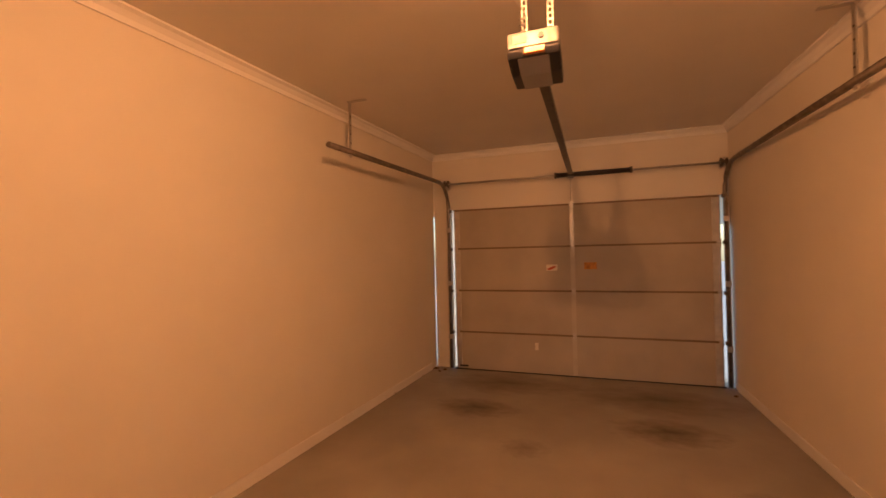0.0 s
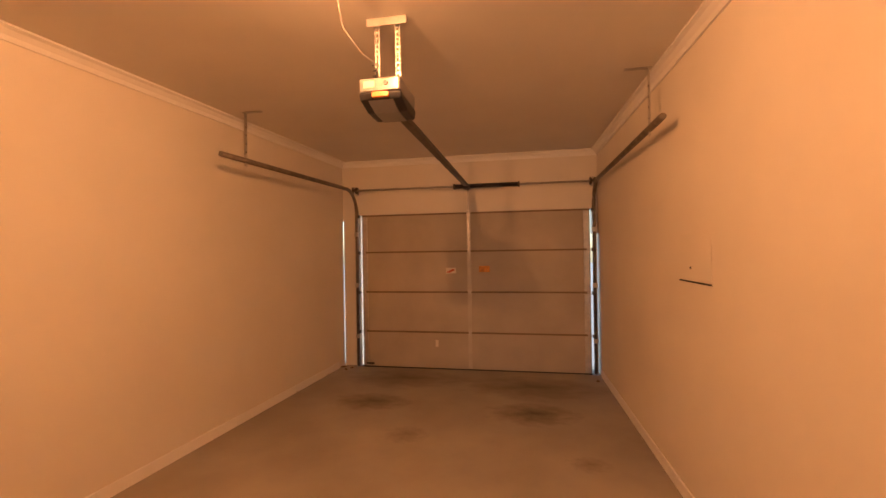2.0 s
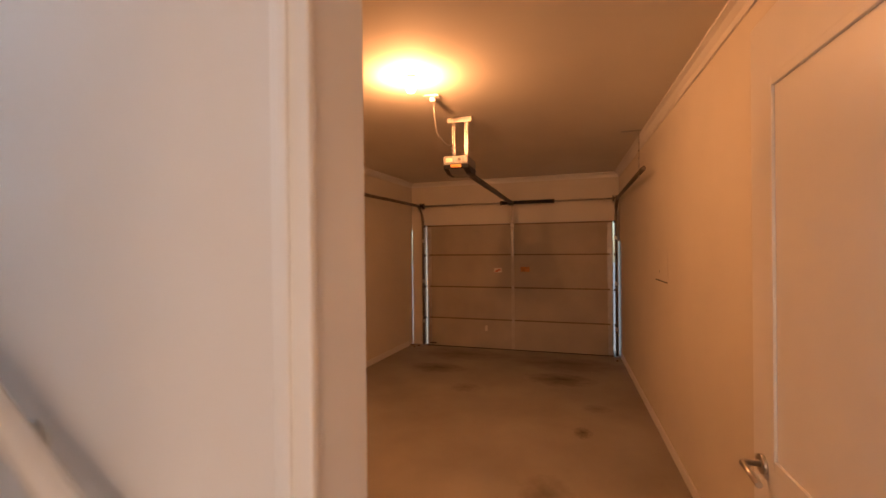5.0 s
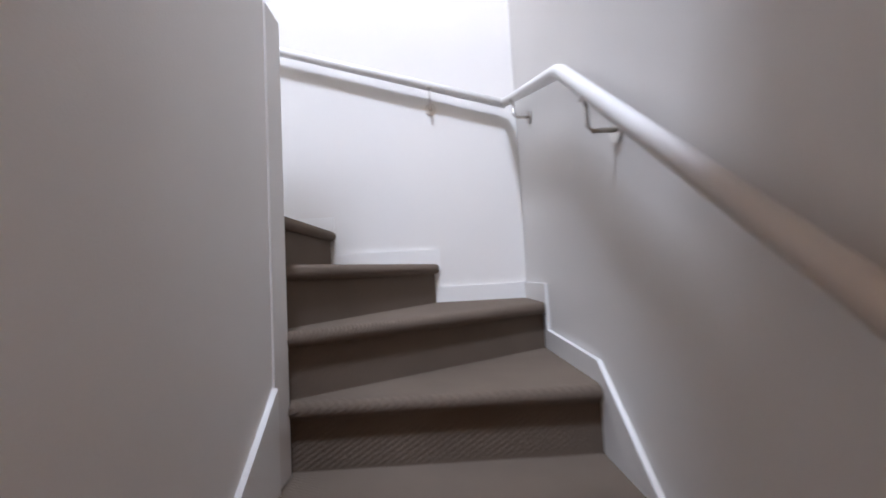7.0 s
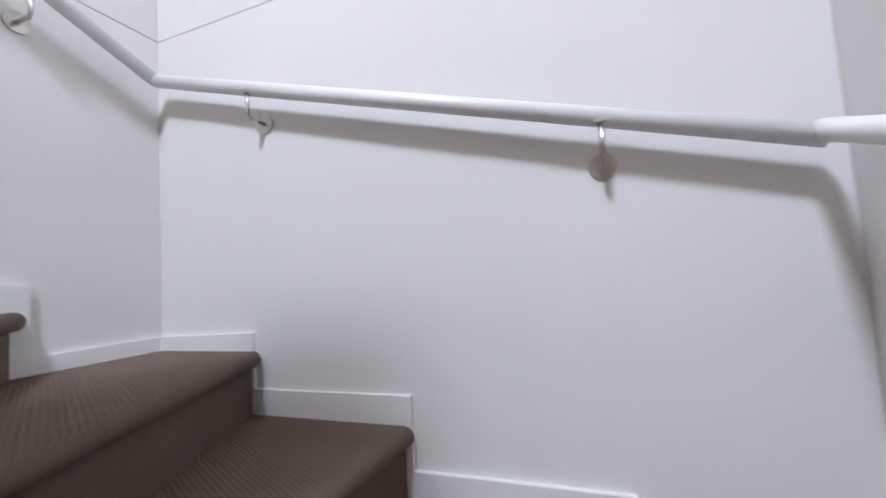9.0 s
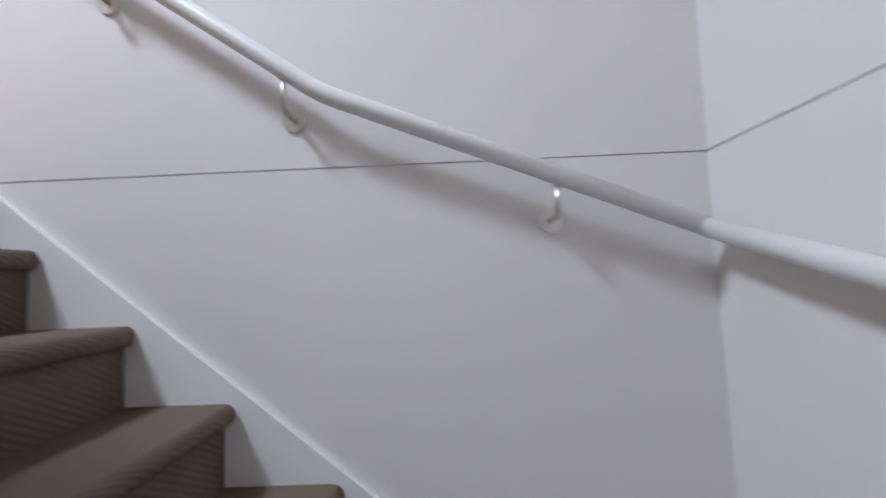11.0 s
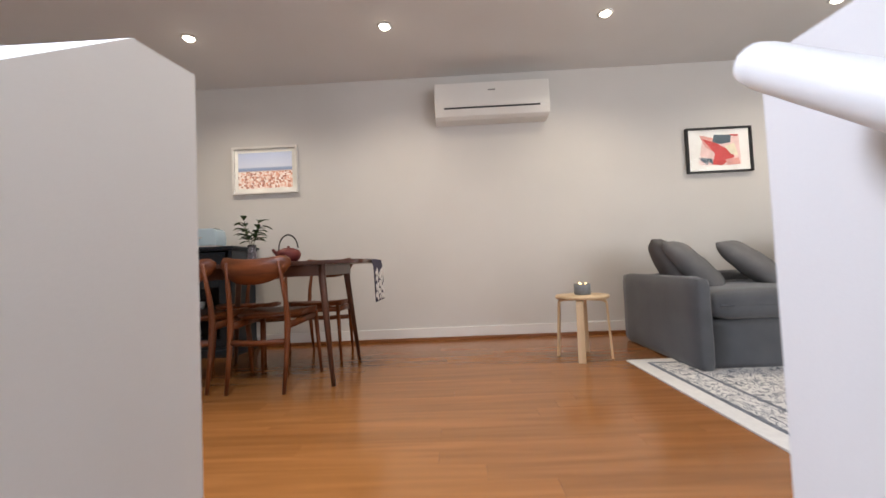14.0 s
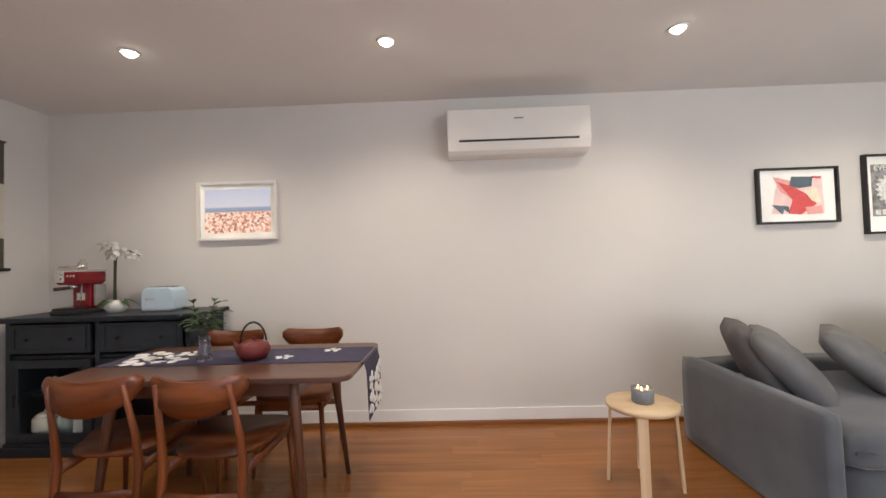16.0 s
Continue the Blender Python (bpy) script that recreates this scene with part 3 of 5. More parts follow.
part("button", bm_tube([(1.49, -3.365, 2.425), (1.49, -3.384, 2.425)], 0.012, 12), BLACK, op)
bm = bm_prism([(1.44, -3.06), (1.49, -3.06), (1.565, -0.06), (1.515, -0.06)], "z", 2.36, 2.40, 0.004)
part("drive_rail", bm, DARKSTEEL, op, "dark steel drive rail")
part("trolley", bm_box(1.50, -0.32, 2.34, 1.57, -0.16, 2.365, 0.004), BLACK, op)
part("door_arm", bm_box(1.522, -0.075, 2.09, 1.538, -0.06, 2.44, 0.002), STEEL, op)
for x in (1.395, 1.51):
    bm = bmesh.new()
    for i in range(12):
        z = 2.46 + i * 0.028
        bm_box(x, -3.262, z, x + 0.008, -3.258, z + 0.028, bm=bm)
        bm_box(x + 0.020, -3.262, z, x + 0.028, -3.258, z + 0.028, bm=bm)
        bm_box(x + 0.008, -3.262, z, x + 0.020, -3.258, z + 0.010, bm=bm)
    part("perforated_strap", bm, STEEL, op, "slotted galvanised hanging strap")
bm = bm_box(1.36, -3.29, 2.800, 1.58, -3.25, 2.814, 0.002)
bm_box(1.36, -3.29, 2.77, 1.58, -3.286, 2.80, bm=bm)
part("ceiling_angle", bm, STEEL, op)
part("cable", bm_tube([(1.40, -3.80, 2.775), (1.375, -3.70, 2.71), (1.36, -3.6, 2.60), (1.40, -3.46, 2.54), (1.42, -3.36, 2.545), (1.43, -3.3, 2.51), (1.42, -3.29, 2.46)], 0.0022, 6), WHITEPLASTIC, op, "pale power cable")
part("coiled_cord", bm_tube([(1.40 + 0.012 * math.cos(i * 1.3), -3.28 + 0.012 * math.sin(i * 1.3), 2.58 - i * 0.006) for i in range(20)], 0.003, 6), BLACK, op)
so = thing("ceiling_socket", "small white ceiling power socket with plug", "power socket", (1.40, -3.83, 2.85))
part("plate", bm_box(-0.055, -0.035, -0.012, 0.055, 0.035, -0.001, 0.003), WHITEPLASTIC, so)
part("plug", bm_box(-0.02, -0.01, -0.045, 0.02, 0.025, -0.011, 0.005), WHITEPLASTIC, so)
bl = thing("ceiling_bulb", "lit bare warm bulb in ceiling batten holder", "ceiling light", (1.37, -4.2, 2.85))
part("holder", bm_lathe([(0.005, -0.035), (0.022, -0.035), (0.025, -0.02), (0.036, -0.014), (0.04, -0.001), (0.005, -0.001)]), WHITEPLASTIC, bl)
BULB = material("lit_bulb", (1.0, 0.8, 0.5), 0.3, emit=40, emit_color=(1.0, 0.58, 0.26))
bulb = part("bulb", bm_lathe([(0.004, -0.112), (0.018, -0.107), (0.03, -0.09), (0.031, -0.074), (0.02, -0.048), (0.013, -0.034)]), BULB, bl, "glowing glass bulb")
bulb.visible_shadow = False
pan = thing("wall_access_panel", "painted flush access panel with dark open lower joint", "access panel", (3.17, -2.755, 1.53))
part("cover", bm_box(-0.005, -0.21, -0.12, -0.001, 0.2, 0.14, 0.001), GARAGEWALL, pan)
part("joint", bm_box(-0.006, -0.21, -0.148, -0.001, 0.215, -0.138), BLACK, pan, "dark gap")
part("keyhole", bm_tube([(-0.008, 0.045, -0.06), (-0.003, 0.045, -0.06)], 0.008, 10), BLACK, pan)
LEAF = material("dry_leaf", (0.16, 0.08, 0.03), 0.8, vary=0.4, noise_scale=40)
random.seed(4)
for (x, y) in ((-0.15, -0.2), (-0.22, -0.1), (-0.36, -1.1), (-0.45, -1.75), (-0.1, -0.12), (3.08, -0.3), (-0.3, -0.45)):
    b = bmesh.new()
    m = 7
    for i in range(m):
        a = 6.283 * i / m
        rr = random.uniform(0.012, 0.05 if y > -0.25 else 0.028)
        b.verts.new((x + rr * math.cos(a), y + 0.6 * rr * math.sin(a), 0.003))
    f = b.faces.new(b.verts)
    ext = bmesh.ops.extrude_face_region(b, geom=[f])
    for v in ext["geom"]:
        if isinstance(v, bmesh.types.BMVert):
            v.co.z += random.uniform(0.004, 0.016)
    bmesh.ops.recalc_face_normals(b, faces=b.faces)
    solid("dry_leaf", b, LEAF, "small brown dry leaf litter on the garage floor", "leaf litter", group="leaf litter")
solid("driveway", bm_box(-20, 0.36, -0.3, 25, 40, -0.02), material("driveway_concrete", (0.4, 0.39, 0.37), 0.8), "pale concrete driveway outside", "driveway", kind="structure")

# ---------------------------------------------------------------- living room
WX, WY0, WY1 = 4.38, -11.7, -4.85
setting("living_wall_east", bm_box(WX, WY0 - 0.15, L - 0.2, WX + 0.15, WY1 + 0.15, CEIL), WALL, "warm white painted living room wall")
setting("living_wall_north", bm_box(-0.69, WY1, L - 0.2, WX, WY1 + 0.15, CEIL), WALL, "warm white painted dining end wall")
bm = bm_box(-0.69, WY0 - 0.15, L - 0.2, 0.0, WY0, CEIL)
bm_box(1.8, WY0 - 0.15, L - 0.2, WX, WY0, CEIL, bm=bm)
bm_box(0.0, WY0 - 0.15, L - 0.2, 1.8, WY0, L + 0.35, bm=bm)
bm_box(0.0, WY0 - 0.15, L + 2.1, 1.8, WY0, CEIL, bm=bm)
setting("living_wall_south", bm, WALL, "painted living room wall with window opening")
bm = bm_box(-0.69, WY0, L - 0.2, -0.54, -11.4, CEIL)
bm_box(-0.69, -9.4, L - 0.2, -0.54, -8.37, CEIL, bm=bm)
bm_box(-0.69, -11.4, L - 0.2, -0.54, -9.4, L + 0.35, bm=bm)
bm_box(-0.69, -11.4, L + 2.1, -0.54, -9.4, CEIL, bm=bm)
bm_box(-0.69, -6.12, L - 0.2, -0.54, WY1, CEIL, bm=bm)
setting("living_wall_west", bm, WALL, "painted living room wall with window opening")
for nm, ax in (("window_1", "x"), ("window_2", "y")):
    w = tagged(new(nm), "white framed window with a middle mullion", "window", kind="structure")
    for a, b, c, d in ((0, 0.05, 0.35, 2.1), (0.95, 1.0, 0.35, 2.1), (0.475, 0.525, 0.35, 2.1), (0.05, 0.95, 0.35, 0.40), (0.05, 0.95, 2.05, 2.1)):
        if ax == "x":
            part("window_frame", bm_box(-0.66, -11.4 + 2.0 * a, L + c, -0.60, -11.4 + 2.0 * b, L + d), TRIM, w)
        else:
            part("window_frame", bm_box(1.8 * a, WY0 - 0.12, L + c, 1.8 * b, WY0 - 0.06, L + d), TRIM, w)
# ceiling with the shaft of the assumed, unseen stair skylight cut through
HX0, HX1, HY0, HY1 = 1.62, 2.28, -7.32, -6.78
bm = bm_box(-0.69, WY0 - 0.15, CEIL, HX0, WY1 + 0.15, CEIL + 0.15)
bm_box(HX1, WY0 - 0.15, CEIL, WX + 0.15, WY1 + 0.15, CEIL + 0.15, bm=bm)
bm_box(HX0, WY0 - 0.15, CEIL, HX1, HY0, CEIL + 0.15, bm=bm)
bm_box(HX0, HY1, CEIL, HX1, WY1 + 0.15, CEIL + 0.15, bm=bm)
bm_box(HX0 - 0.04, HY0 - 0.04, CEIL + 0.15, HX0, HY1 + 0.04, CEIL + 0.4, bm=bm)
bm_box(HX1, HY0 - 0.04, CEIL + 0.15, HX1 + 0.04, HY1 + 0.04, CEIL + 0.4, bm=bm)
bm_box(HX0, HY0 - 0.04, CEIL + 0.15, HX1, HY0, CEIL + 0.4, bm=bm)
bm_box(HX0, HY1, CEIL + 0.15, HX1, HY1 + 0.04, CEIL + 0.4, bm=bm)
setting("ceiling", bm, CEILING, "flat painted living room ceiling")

bm = bm_box(WX - 0.014, WY0, L + 0.026, WX - 0.001, WY1, L + 0.105, 0.003)
setting("baseboard_living_east", bm, TRIM, "white painted skirting board")
setting("baseboard_living_north", bm_box(1.0, WY1 - 0.014, L + 0.026, WX - 0.014, WY1 - 0.001, L + 0.085, 0.003), TRIM, "white painted skirting board")
BEAD = wood_material("floor_bead", (0.20, 0.07, 0.02), (0.30, 0.12, 0.04), 0.35, 1)
setting("trim_floor_bead_east", bm_box(WX - 0.028, WY0, L, WX - 0.001, WY1, L + 0.026, 0.003), BEAD, "brown timber floor bead")
setting("trim_floor_bead_north", bm_box(1.0, WY1 - 0.028, L, WX - 0.028, WY1 - 0.001, L + 0.026, 0.003), BEAD, "brown timber floor bead")
setting("trim_floor_bead_stair", bm_box(1.478, -8.21, L - 0.004, 1.50, SPB - 0.01, L + 0.006, 0.002), BEAD, "timber stair edge bead")
setting("trim_floor_bead_corner", bm_box(1.40, -8.204, L + 0.001, 1.62, -8.188, L + 0.016, 0.002), BEAD, "brown timber floor bead")
setting("trim_floor_bead_corner", bm_box(1.40, -7.51, L + 0.001, 1.52, -7.496, L + 0.016, 0.002), BEAD, "brown timber floor bead")
floor = setting("floor", bm_box(1.50, WY0, L - 0.2, WX, WY1, L - 0.006), BEAD, "glossy honey-coloured bamboo board floor")
bm = bm_box(-0.54, WY0, L - 0.2, 1.50, -8.37, L - 0.001)
bm_box(-0.54, -6.12, L - 0.2, 1.50, WY1, L - 0.001, bm=bm)
bm_box(1.32, -7.159, L - 0.2, 1.50, -6.263, L - 0.001, bm=bm)
setting("floor_behind_stair", bm, BAMBOO, "bamboo board floor beside the stairwell")

# downlights
GLOW = material("downlight_glow", (1, 0.93, 0.8), 0.4, emit=22, emit_color=(1.0, 0.88, 0.70))
for dx, dy in DOWN:
    dl = thing("downlight", "lit round recessed downlight in white ceiling", "downlight", (dx, dy, CEIL), "ceiling downlights")
    part("ring", bm_lathe([(0.036, -0.001), (0.036, -0.006), (0.044, -0.008), (0.05, -0.001)]), WHITEPLASTIC, dl)
    g = part("lens", bm_lathe([(0.002, -0.026), (0.018, -0.023), (0.03, -0.013), (0.035, -0.004), (0.035, -0.001), (0.002, -0.001)]), GLOW, dl, "glowing lens")
    g.visible_shadow = False

# air conditioner
ac = thing("air_conditioner", "white wall-mounted split air conditioner", "air conditioner", (WX, -8.19, 5.298))
bm = bm_prism([(0, 0.125), (-0.165, 0.125), (-0.185, 0.115), (-0.195, -0.082), (-0.192, -0.097), (-0.17, -0.15), (-0.135, -0.172), (0, -0.172)], "y", -0.465, 0.465, 0.006)
part("body", bm, WHITEPLASTIC, ac)
part("front_panel", bm_prism([(-0.188, 0.116), (-0.198, -0.082), (-0.192, -0.082), (-0.182, 0.116)], "y", -0.455, 0.455, 0.002), WHITEPLASTIC, ac)
part("outlet_slot", bm_prism([(-0.1975, -0.085), (-0.197, -0.097), (-0.185, -0.097), (-0.185, -0.085)], "y", -0.385, 0.39), BLACK, ac, "dark air outlet slot")
part("louvre", bm_prism([(-0.196, -0.1), (-0.173, -0.15), (-0.168, -0.147), (-0.19, -0.098)], "y", -0.40, 0.40, 0.002), WHITEPLASTIC, ac)
part("badge", bm_box(-0.1975, -0.03, 0.045, -0.188, 0.03, 0.053), GREYPLASTIC, ac, "small grey badge")

# ---------------------------------------------------------------- pictures
WHITEFRAME = material("white_frame", (0.82, 0.80, 0.77), 0.45)
BLACKFRAME = material("black_frame", (0.012, 0.012, 0.013), 0.35)
MAT_BOARD = material("mat_board", (0.80, 0.79, 0.76), 0.8)

PICGLASS = material("picture_glass", (1, 1, 1), 0.02, vary=0.0)
PICGLASS.node_tree.nodes["Principled BSDF"].inputs["Transmission Weight"].default_value = 1.0
PICGLASS.node_tree.nodes["Principled BSDF"].inputs["IOR"].default_value = 1.2


def picture(name, label, y, z, w, h, frame_mat, border, fw=0.018):
    p = thing(name, label, "picture", (WX, y, z))
    for a, b, c, d in ((-w / 2, w / 2, h / 2 - fw, h / 2), (-w / 2, w / 2, -h / 2, -h / 2 + fw), (-w / 2, -w / 2 + fw, -h / 2 + fw, h / 2 - fw), (w / 2 - fw, w / 2, -h / 2 + fw, h / 2 - fw)):
        part("frame_bar", bm_box(-0.036, a, c, -0.001, b, d, 0.002), frame_mat, p)
    part("mat_board", bm_box(-0.012, -w / 2 + fw, -h / 2 + fw, -0.002, w / 2 - fw, h / 2 - fw), MAT_BOARD, p)
    g = part("glass", bm_box(-0.0225, -w / 2 + fw, -h / 2 + fw, -0.0205, w / 2 - fw, h / 2 - fw), PICGLASS, p)
    g.visible_shadow = False
    return p


def beach_print():
    m = bpy.data.materials.new("beach_print")
    m.use_nodes = True
    n, k = m.node_tree.nodes, m.node_tree.links
    co = n.new("ShaderNodeTexCoord")
    sp = n.new("ShaderNodeSeparateXYZ")
    k.new(co.outputs["Object"], sp.inputs[0])
    mr = n.new("ShaderNodeMapRange")
    mr.inputs["From Min"].default_value, mr.inputs["From Max"].default_value = -0.15, 0.15
    k.new(sp.outputs["Z"], mr.inputs["Value"])
    r = ramp_of(n, [(0.0, (0.78, 0.50, 0.42)), (0.46, (0.80, 0.62, 0.55)), (0.50, (0.22, 0.30, 0.50)), (0.57, (0.30, 0.38, 0.58)), (0.60, (0.62, 0.66, 0.80)), (1.0, (0.50, 0.58, 0.78))])
    k.new(mr.outputs[0], r.inputs["Fac"])
    v = n.new("ShaderNodeTexVoronoi")
    v.inputs["Scale"].default_value = 68
    k.new(co.outputs["Object"], v.inputs["Vector"])
    sep = n.new("ShaderNodeSeparateColor")
    k.new(v.outputs["Color"], sep.inputs[0])
    r2 = ramp_of(n, [(0.0, (0.32, 0.12, 0.10)), (0.35, (0.72, 0.36, 0.26)), (0.6, (0.85, 0.72, 0.66)), (1.0, (0.9, 0.82, 0.78))])
    k.new(sep.outputs[0], r2.inputs["Fac"])
    lt = n.new("ShaderNodeMath")
    lt.operation = 'LESS_THAN'
    lt.inputs[1].default_value = 0.47
    k.new(mr.outputs[0], lt.inputs[0])
    mx = n.new("ShaderNodeMix")
    mx.data_type = 'RGBA'
    k.new(lt.outputs[0], mx.inputs[0])
    k.new(r.outputs["Color"], mx.inputs[6])
    k.new(r2.outputs["Color"], mx.inputs[7])
    k.new(mx.outputs[2], n["Principled BSDF"].inputs["Base Color"])
    n["Principled BSDF"].inputs["Roughness"].default_value = 0.5
    return m


p1 = picture("framed_picture", "white framed beach and sea photograph on wall", -6.233, 4.827, 0.565, 0.412, WHITEFRAME, 0.04, 0.02)
part("print", bm_box(-0.0135, -0.235, -0.155, -0.011, 0.235, 0.155), beach_print(), p1, "pale blue sky over pink crowded beach")
p2 = picture("framed_picture", "black framed abstract print in red, teal and blush", -10.075, 4.804, 0.535, 0.378, BLACKFRAME, 0.04, 0.014)
COL = {k: material("ink_" + k, c, 0.55, noise_scale=20, vary=0.12) for k, c in (("blush", (0.62, 0.30, 0.27)), ("red", (0.50, 0.05, 0.05)), ("teal", (0.06, 0.10, 0.13)), ("cream", (0.72, 0.66, 0.50)), ("pink", (0.72, 0.52, 0.50)))}
for i, (cname, pts) in enumerate((("pink", [(0.17, -0.12), (0.12, 0.13), (0.0, 0.06), (-0.17, 0.13), (-0.18, -0.12), (-0.06, -0.13)]),
                                  ("blush", [(0.15, 0.13), (0.03, 0.10), (0.05, -0.01), (0.11, 0.03)]), ("teal", [(0.03, 0.13), (-0.11, 0.125), (-0.10, 0.06), (-0.02, 0.05), (0.05, 0.06)]),
                                  ("red", [(0.13, 0.10), (0.02, 0.06), (-0.08, 0.0), (-0.13, -0.06), (-0.02, -0.13), (0.06, -0.12), (0.03, -0.03)]),
                                  ("red", [(-0.10, 0.13), (-0.17, 0.125), (-0.16, 0.11), (-0.11, 0.115)]),
                                  ("cream", [(-0.05, 0.03), (-0.13, 0.055), (-0.16, -0.05), (-0.10, -0.04)]), ("teal", [(0.17, -0.06), (0.06, -0.07), (0.05, -0.12), (0.09, -0.09), (0.10, -0.125)]),
                                  ("blush", [(-0.05, -0.08), (-0.16, -0.07), (-0.17, -0.125), (-0.07, -0.13)]))):
    part("print_shape", bm_prism(pts, "x", -0.0132 - 0.0004 * i, -0.0122), COL[cname], p2)
p3 = picture("framed_picture", "black framed black-and-white sunflower poster with lettering", -10.715, 4.796, 0.40, 0.535, BLACKFRAME, 0.04, 0.014)
GREYINK = material("halftone_grey", (0.20, 0.20, 0.20), 0.6, noise_scale=45, vary=0.7)
PALE = material("pale_ink", (0.62, 0.62, 0.60), 0.6, noise_scale=60, vary=0.3)
DARKINK = material("dark_ink", (0.03, 0.03, 0.03), 0.6, noise_scale=60, vary=0.4)
part("print", bm_box(-0.0135, -0.145, -0.15, -0.0115, 0.145, 0.20), GREYINK, p3)
for i in range(18):
    a = 6.283 * i / 18
    c, s = math.cos(a), math.sin(a)
    part("petal", bm_prism([(0.03 * c, 0.03 + 0.03 * s), (0.09 * c - 0.018 * s, 0.03 + 0.09 * s + 0.018 * c), (0.125 * c, 0.03 + 0.11 * s), (0.09 * c + 0.018 * s, 0.03 + 0.09 * s - 0.018 * c)], "x", -0.0148 - 0.0001 * (i % 3), -0.0134), PALE, p3)
part("flower_heart", bm_tube([(-0.0165, 0, 0.035), (-0.0134, 0, 0.035)], 0.048, 20), DARKINK, p3)


def text_mesh(name, body, size, m, mat, parent, depth=0.0008):
    cu = bpy.data.curves.new(name, 'FONT')
    cu.body, cu.size, cu.align_x, cu.align_y, cu.extrude = body, size, 'CENTER', 'CENTER', depth
    tmp = bpy.data.objects.new(name, cu)
    scene.collection.objects.link(tmp)
    me = bpy.data.meshes.new_from_object(tmp.evaluated_get(bpy.context.evaluated_depsgraph_get()))
    bpy.data.objects.remove(tmp)
    me.transform(m)
    me.materials.clear()
    me.materials.append(mat)
    ob = new(name, me)
    ob.parent = parent
    return ob


FACE_W = Matrix(((0, 0, -1, 0), (-1, 0, 0, 0), (0, 1, 0, 0), (0, 0, 0, 1)))
text_mesh("lettering", "EVERYDAY", 0.052, Matrix.Translation((-0.0148, 0, 0.175)) @ FACE_W, PALE, p3)
for i in range(6):
    part("print_bar", bm_box(-0.0152, -0.13 + 0.045 * i, -0.14, -0.0134, -0.098 + 0.045 * i, -0.105), PALE, p3)

# hanging scroll on the dining end wall
sc = thing("hanging_scroll", "olive cloth hanging scroll with small red print", "wall scroll", (3.955, WY1, 4.87))
CLOTH = material("olive_cloth", (0.10, 0.095, 0.07), 0.9, noise_scale=60, vary=0.15, bump=0.1, bump_scale=400)
PAPER = material("cream_paper", (0.66, 0.62, 0.54), 0.85)
part("cloth", bm_box(-0.135, -0.006, -0.40, 0.135, -0.002, 0.41), CLOTH, sc)
part("paper", bm_box(-0.133, -0.0085, -0.21, 0.133, -0.006, 0.14), PAPER, sc)
part("print", bm_box(-0.105, -0.0105, -0.125, 0.105, -0.0085, 0.06), material("red_print_ink", (0.45, 0.03, 0.04), 0.6, noise_scale=16, vary=0.6), sc, "red floral print")
for i, (x, z, rr) in enumerate(((-0.03, -0.02, 0.035), (0.04, -0.035, 0.04), (0.0, -0.09, 0.03), (-0.06, -0.06, 0.02))):
    part("print_shape", bm_tube([(x, -0.0115 - 0.0003 * i, z), (x, -0.0105, z)], rr, 14), COL["blush"] if i % 2 else material("peach_ink", (0.62, 0.22, 0.10), 0.6), sc)
part("lower_rod", bm_tube([(-0.16, -0.014, -0.41), (0.16, -0.014, -0.41)], 0.011, 10), BLACKFRAME, sc)
part("upper_rod", bm_tube([(-0.14, -0.010, 0.415), (0.14, -0.010, 0.415)], 0.007, 10), CLOTH, sc)
tp = thing("light_switch", "white plastic wall switch plate", "light switch", (3.80, WY1, 4.30))
part("plate", bm_box(-0.035, -0.009, -0.055, 0.035, -0.001, 0.055, 0.003), WHITEPLASTIC, tp)
part("rocker", bm_box(-0.008, -0.013, -0.014, 0.008, -0.008, 0.014, 0.002), WHITEPLASTIC, tp)

for x, z, hw in ((3.745, 4.61, 0.04), (3.74, 3.69, 0.058)):
    o = thing("wall_socket" if z < 4 else "thermostat", "white double power socket plate low on wall" if z < 4 else "small white wall control box above switch", "power socket" if z < 4 else "wall control", (x, WY1, z))
    part("plate", bm_box(-hw, -0.012, -0.037, hw, -0.001, 0.037, 0.003), WHITEPLASTIC, o)
    for q in (-0.5, 0.5):
        part("insert", bm_box(q * hw - 0.012, -0.0145, -0.014, q * hw + 0.012, -0.0115, 0.014, 0.001), GREYPLASTIC if z > 4 else WHITEPLASTIC, o)

# ---------------------------------------------------------------- dining
TEAK = wood_material("teak", (0.075, 0.018, 0.004), (0.175, 0.046, 0.010), 0.42, 2, 0.9, 0.12)
TEAKX = wood_material("teak_panel", (0.075, 0.018, 0.004), (0.175, 0.046, 0.010), 0.42, 1, 0.9, 0.12)
for w_ in (TEAK, TEAKX):
    w_.node_tree.nodes["Principled BSDF"].inputs["Specular IOR Level"].default_value = 0.3
WALNUT = wood_material("walnut_dark", (0.055, 0.022, 0.013), (0.115, 0.045, 0.024), 0.3, 1, 0.8)
WALNUTZ = wood_material("walnut_dark_leg", (0.055, 0.022, 0.013), (0.115, 0.045, 0.024), 0.35, 2, 0.8)
TT = L + 0.685
table = thing("dining_table", "dark walnut dining table with splayed tapered legs", "table", (3.455, -6.71, L))


def rounded(x0, y0, x1, y1, r, seg=5):
    out = []
    for cx, cy, a0 in ((x1 - r, y1 - r, 0), (x0 + r, y1 - r, 90), (x0 + r, y0 + r, 180), (x1 - r, y0 + r, 270)):
        for i in range(seg + 1):
            a = math.radians(a0 + 90 * i / seg)
            out.append((cx + r * math.cos(a), cy + r * math.sin(a)))
    return out


